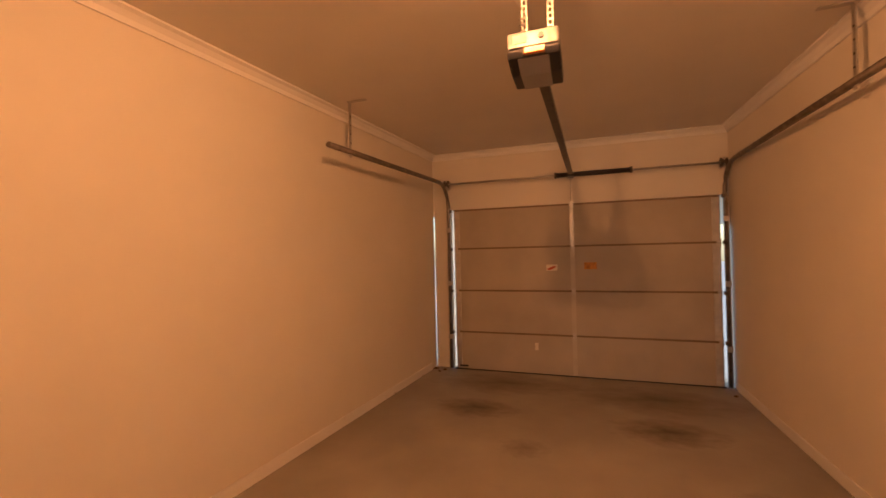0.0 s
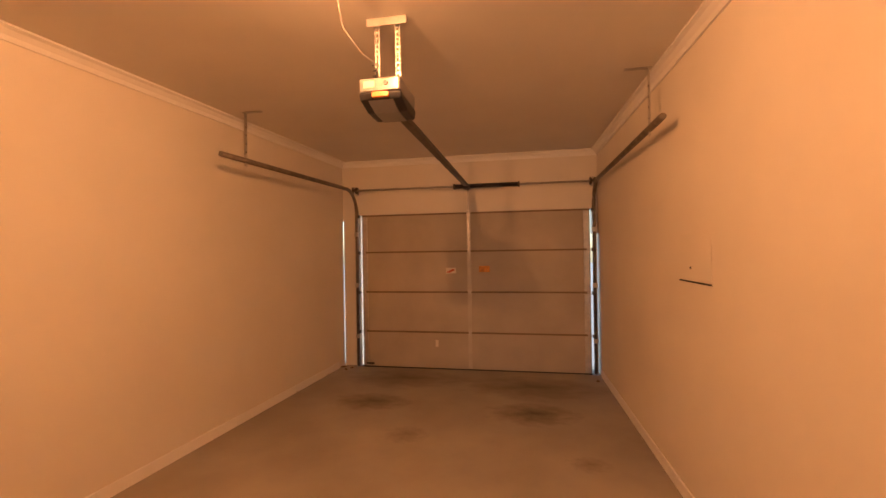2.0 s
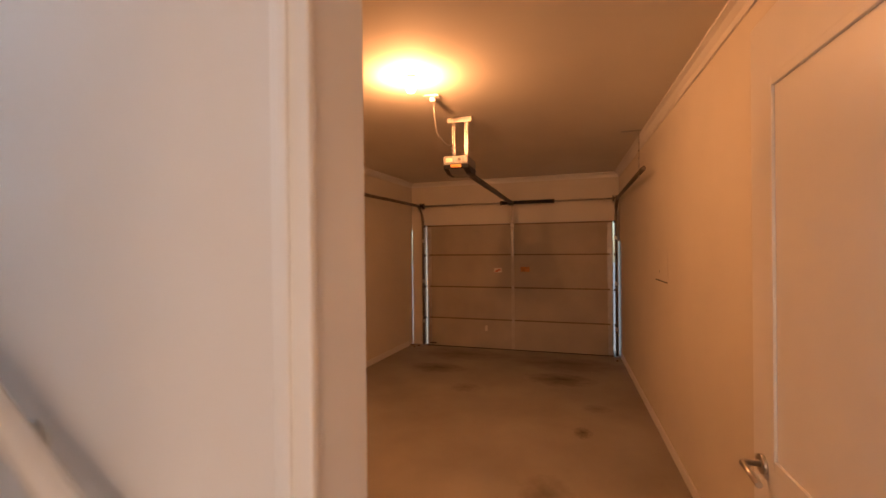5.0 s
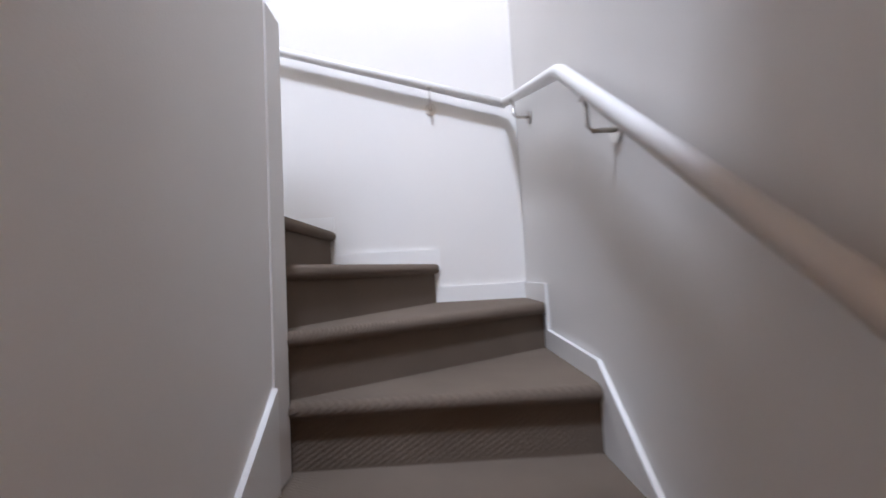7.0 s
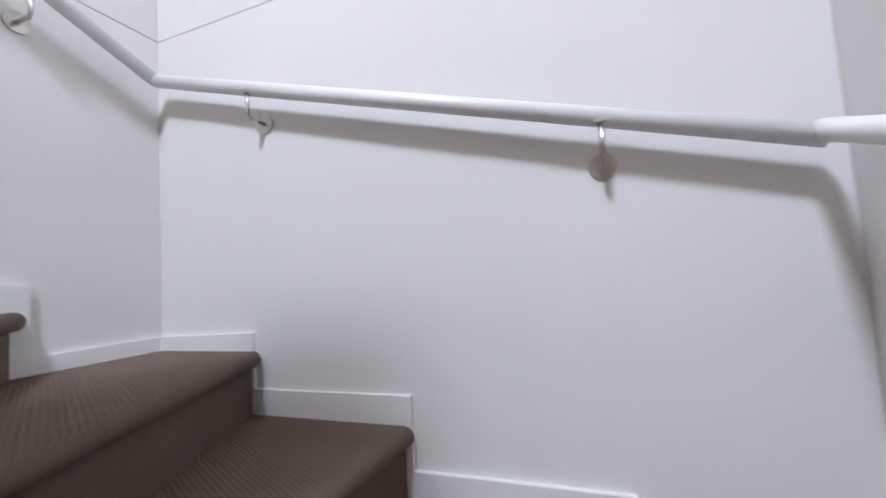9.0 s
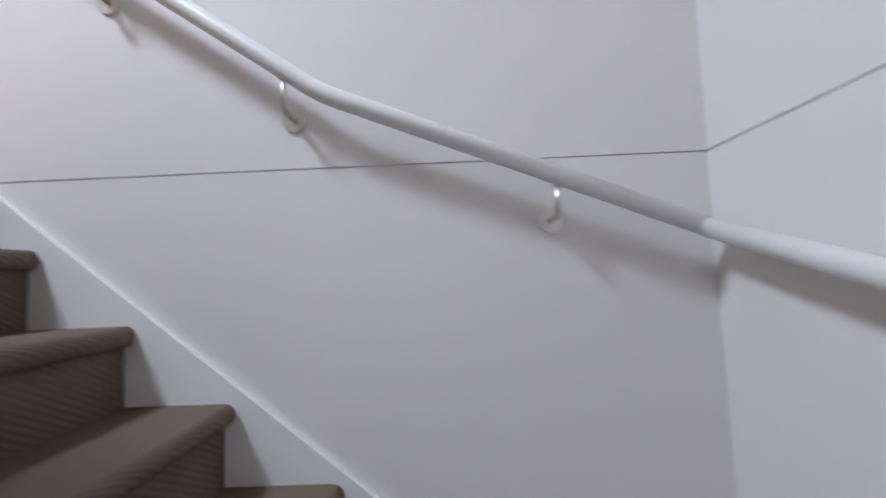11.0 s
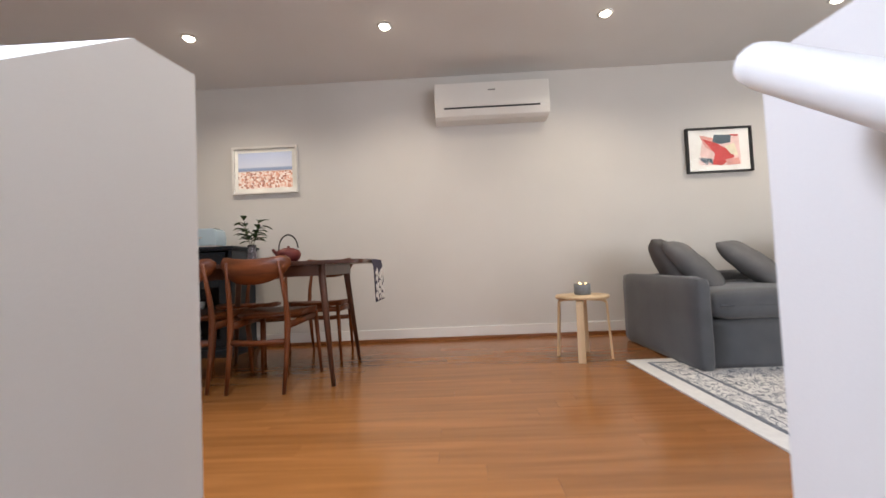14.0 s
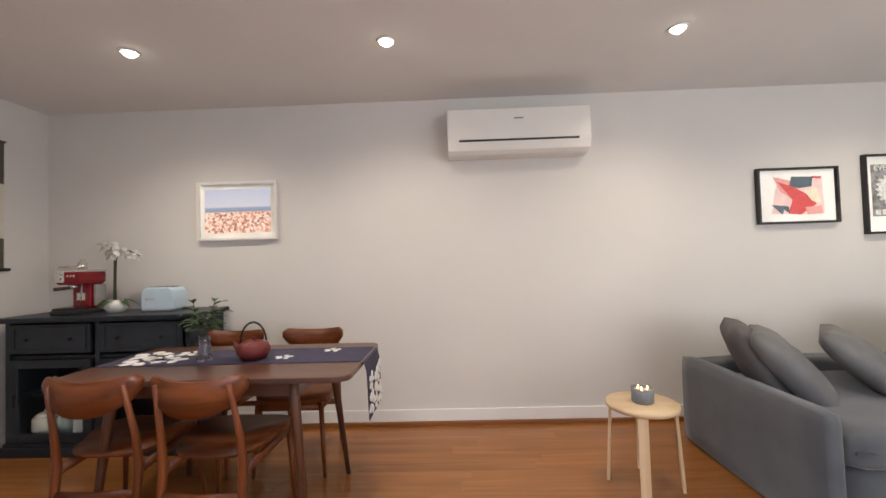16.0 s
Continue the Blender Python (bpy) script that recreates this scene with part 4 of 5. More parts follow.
part("tabletop", bm_prism(rounded(-0.33, -0.615, 0.33, 0.615, 0.06), "z", 0.663, 0.685, 0.004), WALNUT, table)
for sx in (-1, 1):
    part("apron", bm_box(sx * 0.26 - 0.01, -0.40, 0.60, sx * 0.26 + 0.01, 0.40, 0.663), WALNUT, table)
    for sy in (-1, 1):
        part("leg", bm_tube([(sx * 0.25, sy * 0.37, 0.663), (sx * 0.255, sy * 0.375, 0.60), (sx * 0.30, sy * 0.435, 0.0)], 0.02, 12, [0.022, 0.021, 0.0115]), WALNUTZ, table)
for sy in (-1, 1):
    part("apron", bm_box(-0.25, sy * 0.39 - 0.01, 0.60, 0.25, sy * 0.39 + 0.01, 0.663), WALNUT, table)


def chair_at(first=None, m=None):
    ch = thing("dining_chair", "teak dining chair with curved backrest and rounded seat", "chair", (0, 0, 0), "chairs round the dining table")
    s = bmesh.new()
    # seat: a dished, rounded board
    out = []
    for i in range(28):
        a = 6.283 * i / 28
        c, d = math.cos(a), math.sin(a)
        ex = 0.62
        out.append((0.02 + 0.20 * math.copysign(abs(c) ** ex, c), (0.205 if c > 0 else 0.185) * math.copysign(abs(d) ** ex, d)))
    top = [s.verts.new((x, y, 0.405 + 0.012 * (abs(y) / 0.2) ** 2 - (0.012 if x < -0.05 else 0))) for x, y in out]
    bot = [s.verts.new((x * 0.96, y * 0.96, 0.383)) for x, y in out]
    mid = s.verts.new((0.0, 0, 0.396))
    for i in range(28):
        j = (i + 1) % 28
        s.faces.new((top[i], top[j], mid)).smooth = True
        s.faces.new((top[j], top[i], bot[i], bot[j]))
    s.faces.new(bot)
    bmesh.ops.recalc_face_normals(s, faces=s.faces)
    part("seat", s, TEAKX, ch)
    for sy in (-1, 1):
        part("rear_leg", bm_tube([(-0.255, sy * 0.155, 0.0), (-0.215, sy * 0.157, 0.20), (-0.195, sy * 0.158, 0.36), (-0.207, sy * 0.156, 0.48), (-0.252, sy * 0.142, 0.69)], 0.015, 10, [0.0095, 0.0135, 0.0175, 0.0135, 0.009]), TEAK, ch)
        part("front_leg", bm_tube([(0.185, sy * 0.19, 0.0), (0.165, sy * 0.17, 0.385)], 0.015, 10, [0.009, 0.0145]), TEAK, ch)
        part("side_rail", bm_tube([(-0.20, sy * 0.158, 0.345), (0.165, sy * 0.168, 0.36)], 0.013, 8, flat=1.6), TEAK, ch)
    part("front_rail", bm_tube([(0.165, -0.168, 0.36), (0.165, 0.168, 0.36)], 0.012, 8, flat=1.6), TEAKX, ch)
    part("rear_stretcher", bm_tube([(-0.208, -0.157, 0.262), (-0.214, 0, 0.256), (-0.208, 0.157, 0.262)], 0.011, 8, flat=1.5), TEAKX, ch)
    # backrest: bent board with a scooped lower edge
    b = bmesh.new()
    N = 16
    cols = []
    for i in range(N + 1):
        u = -1 + 2 * i / N
        y = u * 0.19
        x = -0.265 + 0.055 * u * u
        tip = max(0.0, abs(u) - 0.8) / 0.2
        zt = 0.728 - 0.024 * (1 - u * u) - 0.028 * tip ** 2
        zb = 0.57 + 0.085 * abs(u) ** 2.6 + 0.012 * tip ** 2
        cols.append([b.verts.new((x + dx + 0.02 * (0.64 - z), y, z)) for dx, z in ((-0.008, zb), (-0.009, (zb + zt) / 2), (-0.008, zt), (0.008, zt), (0.009, (zb + zt) / 2), (0.008, zb))])
    for q, w in zip(cols, cols[1:]):
        for i in range(6):
            b.faces.new((q[i], q[(i + 1) % 6], w[(i + 1) % 6], w[i])).smooth = i not in (2, 5)
    b.faces.new(cols[0])
    b.faces.new(cols[-1])
    bmesh.ops.recalc_face_normals(b, faces=b.faces)
    part("backrest", b, TEAKX, ch)
    return ch


chair = chair_at()
chair.matrix_basis = pose(3.30, -6.775, L, 0, 0, -2)
copy_thing(chair, pose(3.325, -6.33, L, 0, 0, 2))
copy_thing(chair, pose(3.90, -6.84, L, 0, 0, 180))
copy_thing(chair, pose(3.90, -6.33, L, 0, 0, 177))

NAVY = material("navy_cloth", (0.035, 0.03, 0.06), 0.9, noise_scale=40, vary=0.2, bump=0.1, bump_scale=500)
FLOWER = material("white_flower_print", (0.74, 0.72, 0.70), 0.9, noise_scale=60, vary=0.1)
run = thing("table_runner", "navy table runner with white flower print hanging over the table end", "table runner")
path = [(-6.11, TT + 0.003), (-7.31, TT + 0.003), (-7.335, TT - 0.005), (-7.345, TT - 0.05), (-7.352, TT - 0.26)]
bm = bmesh.new()
rows_ = []
for y, z in path:
    rows_.append([bm.verts.new((x, y, z)) for x in (3.36, 3.66)] + [bm.verts.new((x, y + (0.002 if z < TT else 0), z - (0.002 if z >= TT else 0))) for x in (3.66, 3.36)])
for q, w in zip(rows_, rows_[1:]):
    for i in range(4):
        bm.faces.new((q[i], q[(i + 1) % 4], w[(i + 1) % 4], w[i]))
bm.faces.new(rows_[0])
bm.faces.new(rows_[-1])
bmesh.ops.recalc_face_normals(bm, faces=bm.faces)
part("cloth", bm, NAVY, run)
random.seed(12)


def flower(cx, cy, r, put, n=6):
    """Ragged petals round a centre, laid out by put(u, v)."""
    for i in range(n):
        a = 6.283 * i / n + random.uniform(-.2, .2)
        pts = []
        for d, w in ((0.25, 0.12), (0.7, 0.34), (1.0, 0.2), (1.05, 0), (1.0, -0.2), (0.7, -0.34), (0.25, -0.12)):
            rr = r * random.uniform(0.85, 1.1)
            pts.append((cx + rr * (d * math.cos(a) - w * math.sin(a)), cy + rr * (d * math.sin(a) + w * math.cos(a))))
        put(pts)


def on_drop(pts):
    pts = [(min(3.655, max(3.365, x)), min(TT - 0.03, max(TT - 0.255, z))) for x, z in pts]
    part("flower_print", bm_prism(pts, "y", -7.3545 , -7.3500), FLOWER, run)


def on_top(pts):
    pts = [(min(3.655, max(3.365, x)), y) for x, y in pts]
    part("flower_print", bm_prism(pts, "z", TT + 0.003, TT + 0.0045), FLOWER, run)


for cx, cz, r in ((3.43, TT - 0.20, 0.06), (3.54, TT - 0.13, 0.06), (3.61, TT - 0.21, 0.055), (3.42, TT - 0.10, 0.04), (3.60, TT - 0.08, 0.035), (3.52, TT - 0.22, 0.035)):
    flower(cx, cz, r, on_drop, 5)
for cx, cy, r in ((3.44, -6.27, 0.085), (3.57, -6.22, 0.09), (3.46, -6.39, 0.07), (3.6, -6.40, 0.06), (3.50, -6.33, 0.06), (3.47, -6.93, 0.04), (3.60, -7.12, 0.04)):
    flower(cx, cy, r, on_top, 5)

REDIRON = material("red_cast_iron", (0.12, 0.013, 0.01), 0.5, 0.2, 30, 0.2, 0.25, 160)
IRON = material("black_cast_iron", (0.02, 0.017, 0.016), 0.5, 0.4)
tea = thing("teapot", "red cast-iron teapot with black hoop handle", "teapot", (3.44, -6.80, TT + 0.005))
part("body", bm_lathe([(0.01, 0.0), (0.045, 0.0), (0.062, 0.02), (0.068, 0.04), (0.058, 0.06), (0.036, 0.068), (0.01, 0.069)]), REDIRON, tea)
part("lid", bm_lathe([(0.002, 0.084), (0.006, 0.083), (0.009, 0.078), (0.005, 0.074), (0.03, 0.071), (0.036, 0.066), (0.002, 0.066)]), REDIRON, tea)
part("spout", bm_tube([(0, 0.05, 0.035), (0, 0.075, 0.05), (0, 0.09, 0.068)], 0.01, 10, [0.014, 0.01, 0.007]), REDIRON, tea)
part("handle", bm_tube([(0, 0.055 * math.cos(math.radians(a)), 0.066 + 0.075 * math.sin(math.radians(a))) for a in range(-4, 185, 12)], 0.004, 8), IRON, tea)
tea.scale = (1.1, 1.1, 1.2)
GLASS = material("vase_glass", (0.5, 0.45, 0.5), 0.05)
GLASS.node_tree.nodes["Principled BSDF"].inputs["Transmission Weight"].default_value = 0.85
vase = thing("vase", "small glass vase holding green leafy stems", "vase", (3.43, -6.575, TT + 0.004))
part("glass", bm_lathe([(0.003, 0.0), (0.034, 0.0), (0.036, 0.01), (0.026, 0.06), (0.022, 0.09), (0.027, 0.115), (0.023, 0.115), (0.019, 0.09), (0.022, 0.06), (0.031, 0.012), (0.003, 0.008)]), GLASS, vase)
GREEN = material("leaf_green", (0.045, 0.09, 0.03), 0.5, noise_scale=30, vary=0.3)
STEM = material("stem_green", (0.06, 0.07, 0.03), 0.6)
random.seed(3)


def leaf(bm, at, d, length, width, droop=0.3):
    """A pointed leaf of six quads, bent downward."""
    at, d = Vector(at), Vector(d).normalized()
    s = d.cross(Vector((0, 0, 1)))
    s = s.normalized() if s.length > 0.05 else Vector((1, 0, 0))
    prev = None
    for i in range(5):
        t = i / 4
        p = at + d * length * t - Vector((0, 0, 1)) * droop * length * t * t
        w = width * math.sin(math.pi * min(0.97, 0.06 + t * 0.94)) / 2
        row = [bm.verts.new(p - s * w + Vector((0, 0, w * 0.3))), bm.verts.new(p), bm.verts.new(p + s * w + Vector((0, 0, w * 0.3)))]
        if prev:
            bm.faces.new((prev[0], prev[1], row[1], row[0])).smooth = True
            bm.faces.new((prev[1], prev[2], row[2], row[1])).smooth = True
        prev = row


for i in range(6):
    a = 6.283 * i / 6 + 0.4
    tip = Vector((0.04 * math.cos(a), 0.05 * math.sin(a), 0.19 + 0.04 * (i % 3)))
    st_ = part("stem", bm_tube([(0, 0, 0.02), (0.012 * math.cos(a), 0.012 * math.sin(a), 0.12), tip], 0.002, 5), STEM, vase)
    for j in range(7):
        t = 0.45 + 0.55 * j / 6
        at = Vector((0.012 * math.cos(a), 0.012 * math.sin(a), 0.12)).lerp(tip, (t - 0.3) / 0.7)
        dd = Vector((math.cos(a + (-1) ** j * 1.1), math.sin(a + (-1) ** j * 1.1), random.uniform(0.1, 0.7)))
        b = bmesh.new()
        leaf(b, at, dd, random.uniform(0.07, 0.10), 0.036, 0.35)
        part("leaf", b, GREEN, st_)

# ---------------------------------------------------------------- sideboard
NAVYPAINT = material("dark_blue_paint", (0.011, 0.018, 0.027), 0.4, noise_scale=8, vary=0.15, spec=0.4)
DARKIN = material("cabinet_inside", (0.012, 0.014, 0.018), 0.6)
ST = L + 0.845
sb = thing("sideboard", "dark navy painted sideboard with drawers and glass doors", "sideboard", (4.0, -5.545, L))
W2 = 0.58
for s0, s1 in ((-W2, -W2 + 0.03), (W2 - 0.03, W2), (-0.015, 0.015)):
    part("side_panel", bm_box(0.005, s0, 0.08, 0.36, s1, 0.815), NAVYPAINT, sb)
part("back_panel", bm_box(0.345, -W2 + 0.03, 0.08, 0.36, W2 - 0.03, 0.815), DARKIN, sb)
part("bottom_board", bm_box(0.02, -W2 + 0.03, 0.08, 0.345, W2 - 0.03, 0.11), NAVYPAINT, sb)
part("middle_board", bm_box(0.02, -W2 + 0.03, 0.585, 0.345, W2 - 0.03, 0.605), NAVYPAINT, sb)
part("shelf", bm_box(0.05, -W2 + 0.03, 0.345, 0.345, W2 - 0.03, 0.36), NAVYPAINT, sb)
bm = bm_box(-0.02, -W2 - 0.02, 0.0, 0.365, W2 + 0.02, 0.06, 0.006)
bm_box(-0.008, -W2 - 0.008, 0.06, 0.36, W2 + 0.008, 0.08, 0.006, bm=bm)
part("plinth", bm, NAVYPAINT, sb)
bm = bm_box(-0.035, -W2 - 0.035, 0.825, 0.375, W2 + 0.035, 0.845, 0.005)
bm_box(-0.02, -W2 - 0.018, 0.812, 0.37, W2 + 0.018, 0.826, 0.004, bm=bm)
part("top_board", bm, NAVYPAINT, sb)
KNOB = material("dark_bronze", (0.03, 0.022, 0.016), 0.4, 0.8)
for s in (-1, 1):
    c = s * 0.2825
    dr = part("drawer_front", bm_box(-0.012, c - 0.2525, 0.625, 0.006, c + 0.2525, 0.80, 0.003), NAVYPAINT, sb)
    for a, b, d, e in ((-0.228, 0.228, 0.775, 0.785), (-0.228, 0.228, 0.64, 0.65), (-0.228, -0.218, 0.65, 0.775), (0.218, 0.228, 0.65, 0.775)):
        part("bead", bm_box(-0.017, c + a, d, -0.011, c + b, e, 0.002), NAVYPAINT, dr)
    for q in (-0.135, 0.135):
        part("knob", bm_tube([(-0.012, c + q, 0.712), (-0.022, c + q, 0.712), (-0.03, c + q, 0.712), (-0.036, c + q, 0.712)], 0.01, 12, [0.005, 0.006, 0.012, 0.008]), KNOB, dr, "dark bronze knob")
    dn = part("glass_door", bm_box(-0.012, c - 0.2525, 0.085, 0.006, c - 0.2025, 0.585, 0.003, bm=bm_box(-0.012, c + 0.2025, 0.085, 0.006, c + 0.2525, 0.585, 0.003, bm=bm_box(-0.012, c - 0.2025, 0.085, 0.006, c + 0.2025, 0.14, 0.003, bm=bm_box(-0.012, c - 0.2025, 0.535, 0.006, c + 0.2025, 0.585, 0.003)))), NAVYPAINT, sb)
    PANE = material("clear_pane", (0.9, 0.95, 0.95), 0.02)
    PANE.node_tree.nodes["Principled BSDF"].inputs["Transmission Weight"].default_value = 1.0
    PANE.node_tree.nodes["Principled BSDF"].inputs["IOR"].default_value = 1.1
    g = part("pane", bm_box(-0.004, c - 0.2025, 0.14, -0.001, c + 0.2025, 0.535), PANE, dn)
    g.visible_shadow = False
    part("latch", bm_box(-0.018, c + s * 0.226 - 0.006, 0.30, -0.011, c + s * 0.226 + 0.006, 0.38, 0.002), KNOB, dn)
CHINA = material("white_china", (0.78, 0.76, 0.72), 0.25)
JADE = material("pale_green_glaze", (0.40, 0.50, 0.46), 0.3)
def pot(x, y, z, r, h, mat, label):
    o = thing("lidded_pot", label, "pot", (x, y, z))
    part("body", bm_lathe([(0.003, 0.0), (r * 0.8, 0.0), (r, h * 0.2), (r, h * 0.7), (r * 0.92, h * 0.75), (0.003, h * 0.75)]), mat, o)
    part("lid", bm_lathe([(0.003, h * 0.76), (r * 0.95, h * 0.76), (r * 0.6, h * 0.92), (r * 0.15, h * 0.96), (r * 0.2, h * 1.05), (0.003, h * 1.1)]), mat, o)
    for s in (-1, 1):
        part("handle", bm_tube([(0, s * r * 0.95, h * 0.6), (0, s * r * 1.3, h * 0.62), (0, s * r * 0.95, h * 0.5)], 0.004, 6), mat, o)
pot(4.10, -5.13, L + 0.11, 0.07, 0.135, CHINA, "white lidded casserole pot inside sideboard")
pot(4.12, -5.16, L + 0.36, 0.06, 0.085, CHINA, "white tureen on the sideboard shelf")
o = thing("jug", "pale green ceramic jug inside sideboard", "jug", (4.11, -5.26, L + 0.11))
part("body", bm_lathe([(0.003, 0), (0.045, 0), (0.055, 0.05), (0.045, 0.14), (0.035, 0.17), (0.04, 0.19), (0.003, 0.18)]), JADE, o)
part("handle", bm_tube([(0, 0.045, 0.15), (0, 0.09, 0.13), (0, 0.08, 0.07), (0, 0.05, 0.05)], 0.006, 8), JADE, o)
o = thing("glass_jar", "clear glass jar with white lid inside sideboard", "jar", (4.09, -5.385, L + 0.11))
part("body", bm_box(-0.04, -0.04, 0, 0.04, 0.04, 0.14, 0.008), CHINA, o)
part("lid", bm_box(-0.043, -0.043, 0.14, 0.043, 0.043, 0.165, 0.006), CHINA, o)
o = thing("napkin_stack", "folded white napkins stacked inside sideboard", "napkins", (4.12, -5.33, L + 0.36))
for i in range(6):
    part("napkin", bm_box(-0.06 + 0.002 * (i % 2), -0.075, 0.0 + 0.014 * i, 0.06, 0.075 - 0.004 * (i % 3), 0.013 + 0.014 * i, 0.004), CHINA, o)
for yy in (-5.70, -5.79):
    o = thing("stacked_bowls", "stack of pale ceramic bowls inside sideboard", "bowls", (4.14, yy, L + 0.36))
    for i in range(3):
        part("bowl", bm_lathe([(0.003, 0.0 + 0.014 * i), (0.02, 0.0 + 0.014 * i), (0.036, 0.03 + 0.014 * i), (0.033, 0.03 + 0.014 * i), (0.003, 0.006 + 0.014 * i)]), CHINA, o)

# coffee machine
REDGLOSS = material("red_enamel", (0.22, 0.006, 0.012), 0.18, vary=0.05)
CHROME = material("chrome", (0.75, 0.74, 0.73), 0.12, 1.0, vary=0.02)
cm = thing("coffee_machine", "glossy red espresso machine with chrome fittings", "coffee machine", (4.17, -5.29, ST))
part("base", bm_box(-0.15, -0.1, 0, 0.13, 0.12, 0.026, 0.01), BLACK, cm)
part("drip_tray", bm_box(-0.14, -0.07, 0.026, 0.0, 0.11, 0.038, 0.004), BLACK, cm)
part("column", bm_box(0.0, -0.075, 0.03, 0.125, 0.075, 0.17, 0.012), REDGLOSS, cm)
part("badge", bm_box(-0.004, -0.03, 0.075, 0.002, 0.035, 0.115, 0.001), LABELW, cm)
part("head", bm_box(-0.125, -0.1, 0.165, 0.13, 0.1, 0.245, 0.022), REDGLOSS, cm)
part("trim_band", bm_box(-0.128, -0.102, 0.236, 0.132, 0.102, 0.248, 0.004), CHROME, cm)
part("cup_rail", bm_tube([(-0.1, -0.09, 0.265), (-0.1, 0.09, 0.265), (0.1, 0.09, 0.265)], 0.004, 8), CHROME, cm)
part("front_plate", bm_box(-0.129, 0.02, 0.18, -0.122, 0.1, 0.238, 0.002), CHROME, cm)
for q in (-0.06, -0.035, -0.01):
    part("button", bm_tube([(-0.124, q, 0.215), (-0.131, q, 0.215)], 0.007, 10), CHROME, cm)
part("group_head", bm_lathe([(0.003, 0), (0.03, 0), (0.032, 0.03), (0.003, 0.03)], (-0.07, 0.0, 0.14)), CHROME, cm)
part("portafilter", bm_tube([(-0.09, 0.0, 0.15), (-0.2, 0.03, 0.145)], 0.01, 10), BLACK, cm)
part("gauge", bm_tube([(-0.125, 0.06, 0.21), (-0.135, 0.06, 0.21)], 0.018, 16), CHROME, cm)
part("boiler_cap", bm_lathe([(0.003, 0.245), (0.032, 0.245), (0.032, 0.285), (0.018, 0.295), (0.018, 0.31), (0.003, 0.312)], (0.0, -0.01, 0)), CHROME, cm)
cm.scale = (0.8, 0.8, 1.15)
part("steam_wand", bm_tube([(-0.09, -0.085, 0.18), (-0.1, -0.095, 0.1), (-0.12, -0.098, 0.05)], 0.005, 8), CHROME, cm)
part("water_tank", bm_box(0.02, -0.105, 0.04, 0.12, -0.086, 0.16, 0.004), GREYPLASTIC, cm)

# orchid
orc = thing("orchid", "white moth orchid in a round white pot", "orchid", (4.17, -5.525, ST))
part("pot", bm_lathe([(0.003, 0), (0.045, 0), (0.066, 0.03), (0.068, 0.06), (0.056, 0.083), (0.05, 0.083), (0.05, 0.07), (0.003, 0.07)]), CHINA, orc)
b = bmesh.new()
for a in (0.3, 1.7, 3.2, 4.4, 5.4):
    leaf(b, (0, 0, 0.07), (math.cos(a), math.sin(a), 0.55), 0.14, 0.045, 0.75)
part("leaves", b, GREEN, orc)
part("stem", bm_tube([(0, 0.004, 0.07), (0.0, 0.004, 0.2), (0, 0.0, 0.34), (0, -0.02, 0.39), (0, -0.09, 0.40), (0, -0.16, 0.365)], 0.0042, 7), STEM, orc)
part("stem", bm_tube([(0.004, 0.02, 0.07), (0.002, 0.017, 0.2), (0, 0.012, 0.34), (0, 0.0, 0.375), (0, -0.05, 0.385)], 0.004, 7), STEM, orc)
part("stake", bm_tube([(0.006, 0.011, 0.06), (0.006, 0.011, 0.33)], 0.0035, 6), STEM, orc)
PETAL = material("orchid_petal", (0.82, 0.81, 0.79), 0.5, vary=0.03)
random.seed(8)
for i in range(17):
    t = i / 16
    c = Vector((random.uniform(-0.05, 0.03), 0.045 - 0.2 * t ** 1.3, 0.405 + random.uniform(-0.03, 0.04) * (1 - 0.7 * t) - 0.045 * t * t))
    size = 0.05 - 0.027 * t * t
    b = bmesh.new()
    a0 = random.random()
    for j in range(5):
        a = 6.283 * j / 5 + a0
        leaf(b, c, (-0.3, math.cos(a), math.sin(a)), size, size * 0.95, 0.1)
    part("blossom", b, PETAL, orc)

# toaster
BLUE = material("pale_blue_enamel", (0.50, 0.64, 0.74), 0.2, vary=0.03)
to = thing("toaster", "pale blue rounded retro toaster on sideboard", "toaster", (4.18, -5.84, ST))
part("body", bm_prism([(-0.125, 0.018), (0.125, 0.018), (0.128, 0.09), (0.118, 0.14), (0.085, 0.158), (-0.085, 0.158), (-0.118, 0.14), (-0.128, 0.09)], "x", -0.07, 0.07, 0.012), BLUE, to)
part("base", bm_box(-0.072, -0.12, 0.0, 0.072, 0.12, 0.022, 0.005), CHROME, to)
part("slot", bm_box(-0.03, -0.09, 0.155, -0.01, 0.09, 0.1605), BLACK, to)
part("slot", bm_box(0.012, -0.09, 0.155, 0.032, 0.09, 0.1605), BLACK, to)
for i in range(4):
    part("letter_badge", bm_box(-0.0735, 0.015 + 0.02 * i, 0.075, -0.07, 0.027 + 0.02 * i, 0.092), CHROME, to)
part("lever", bm_box(-0.02, 0.128, 0.10, 0.02, 0.145, 0.112, 0.003), CHROME, to)
to.scale = (1, 0.85, 1)

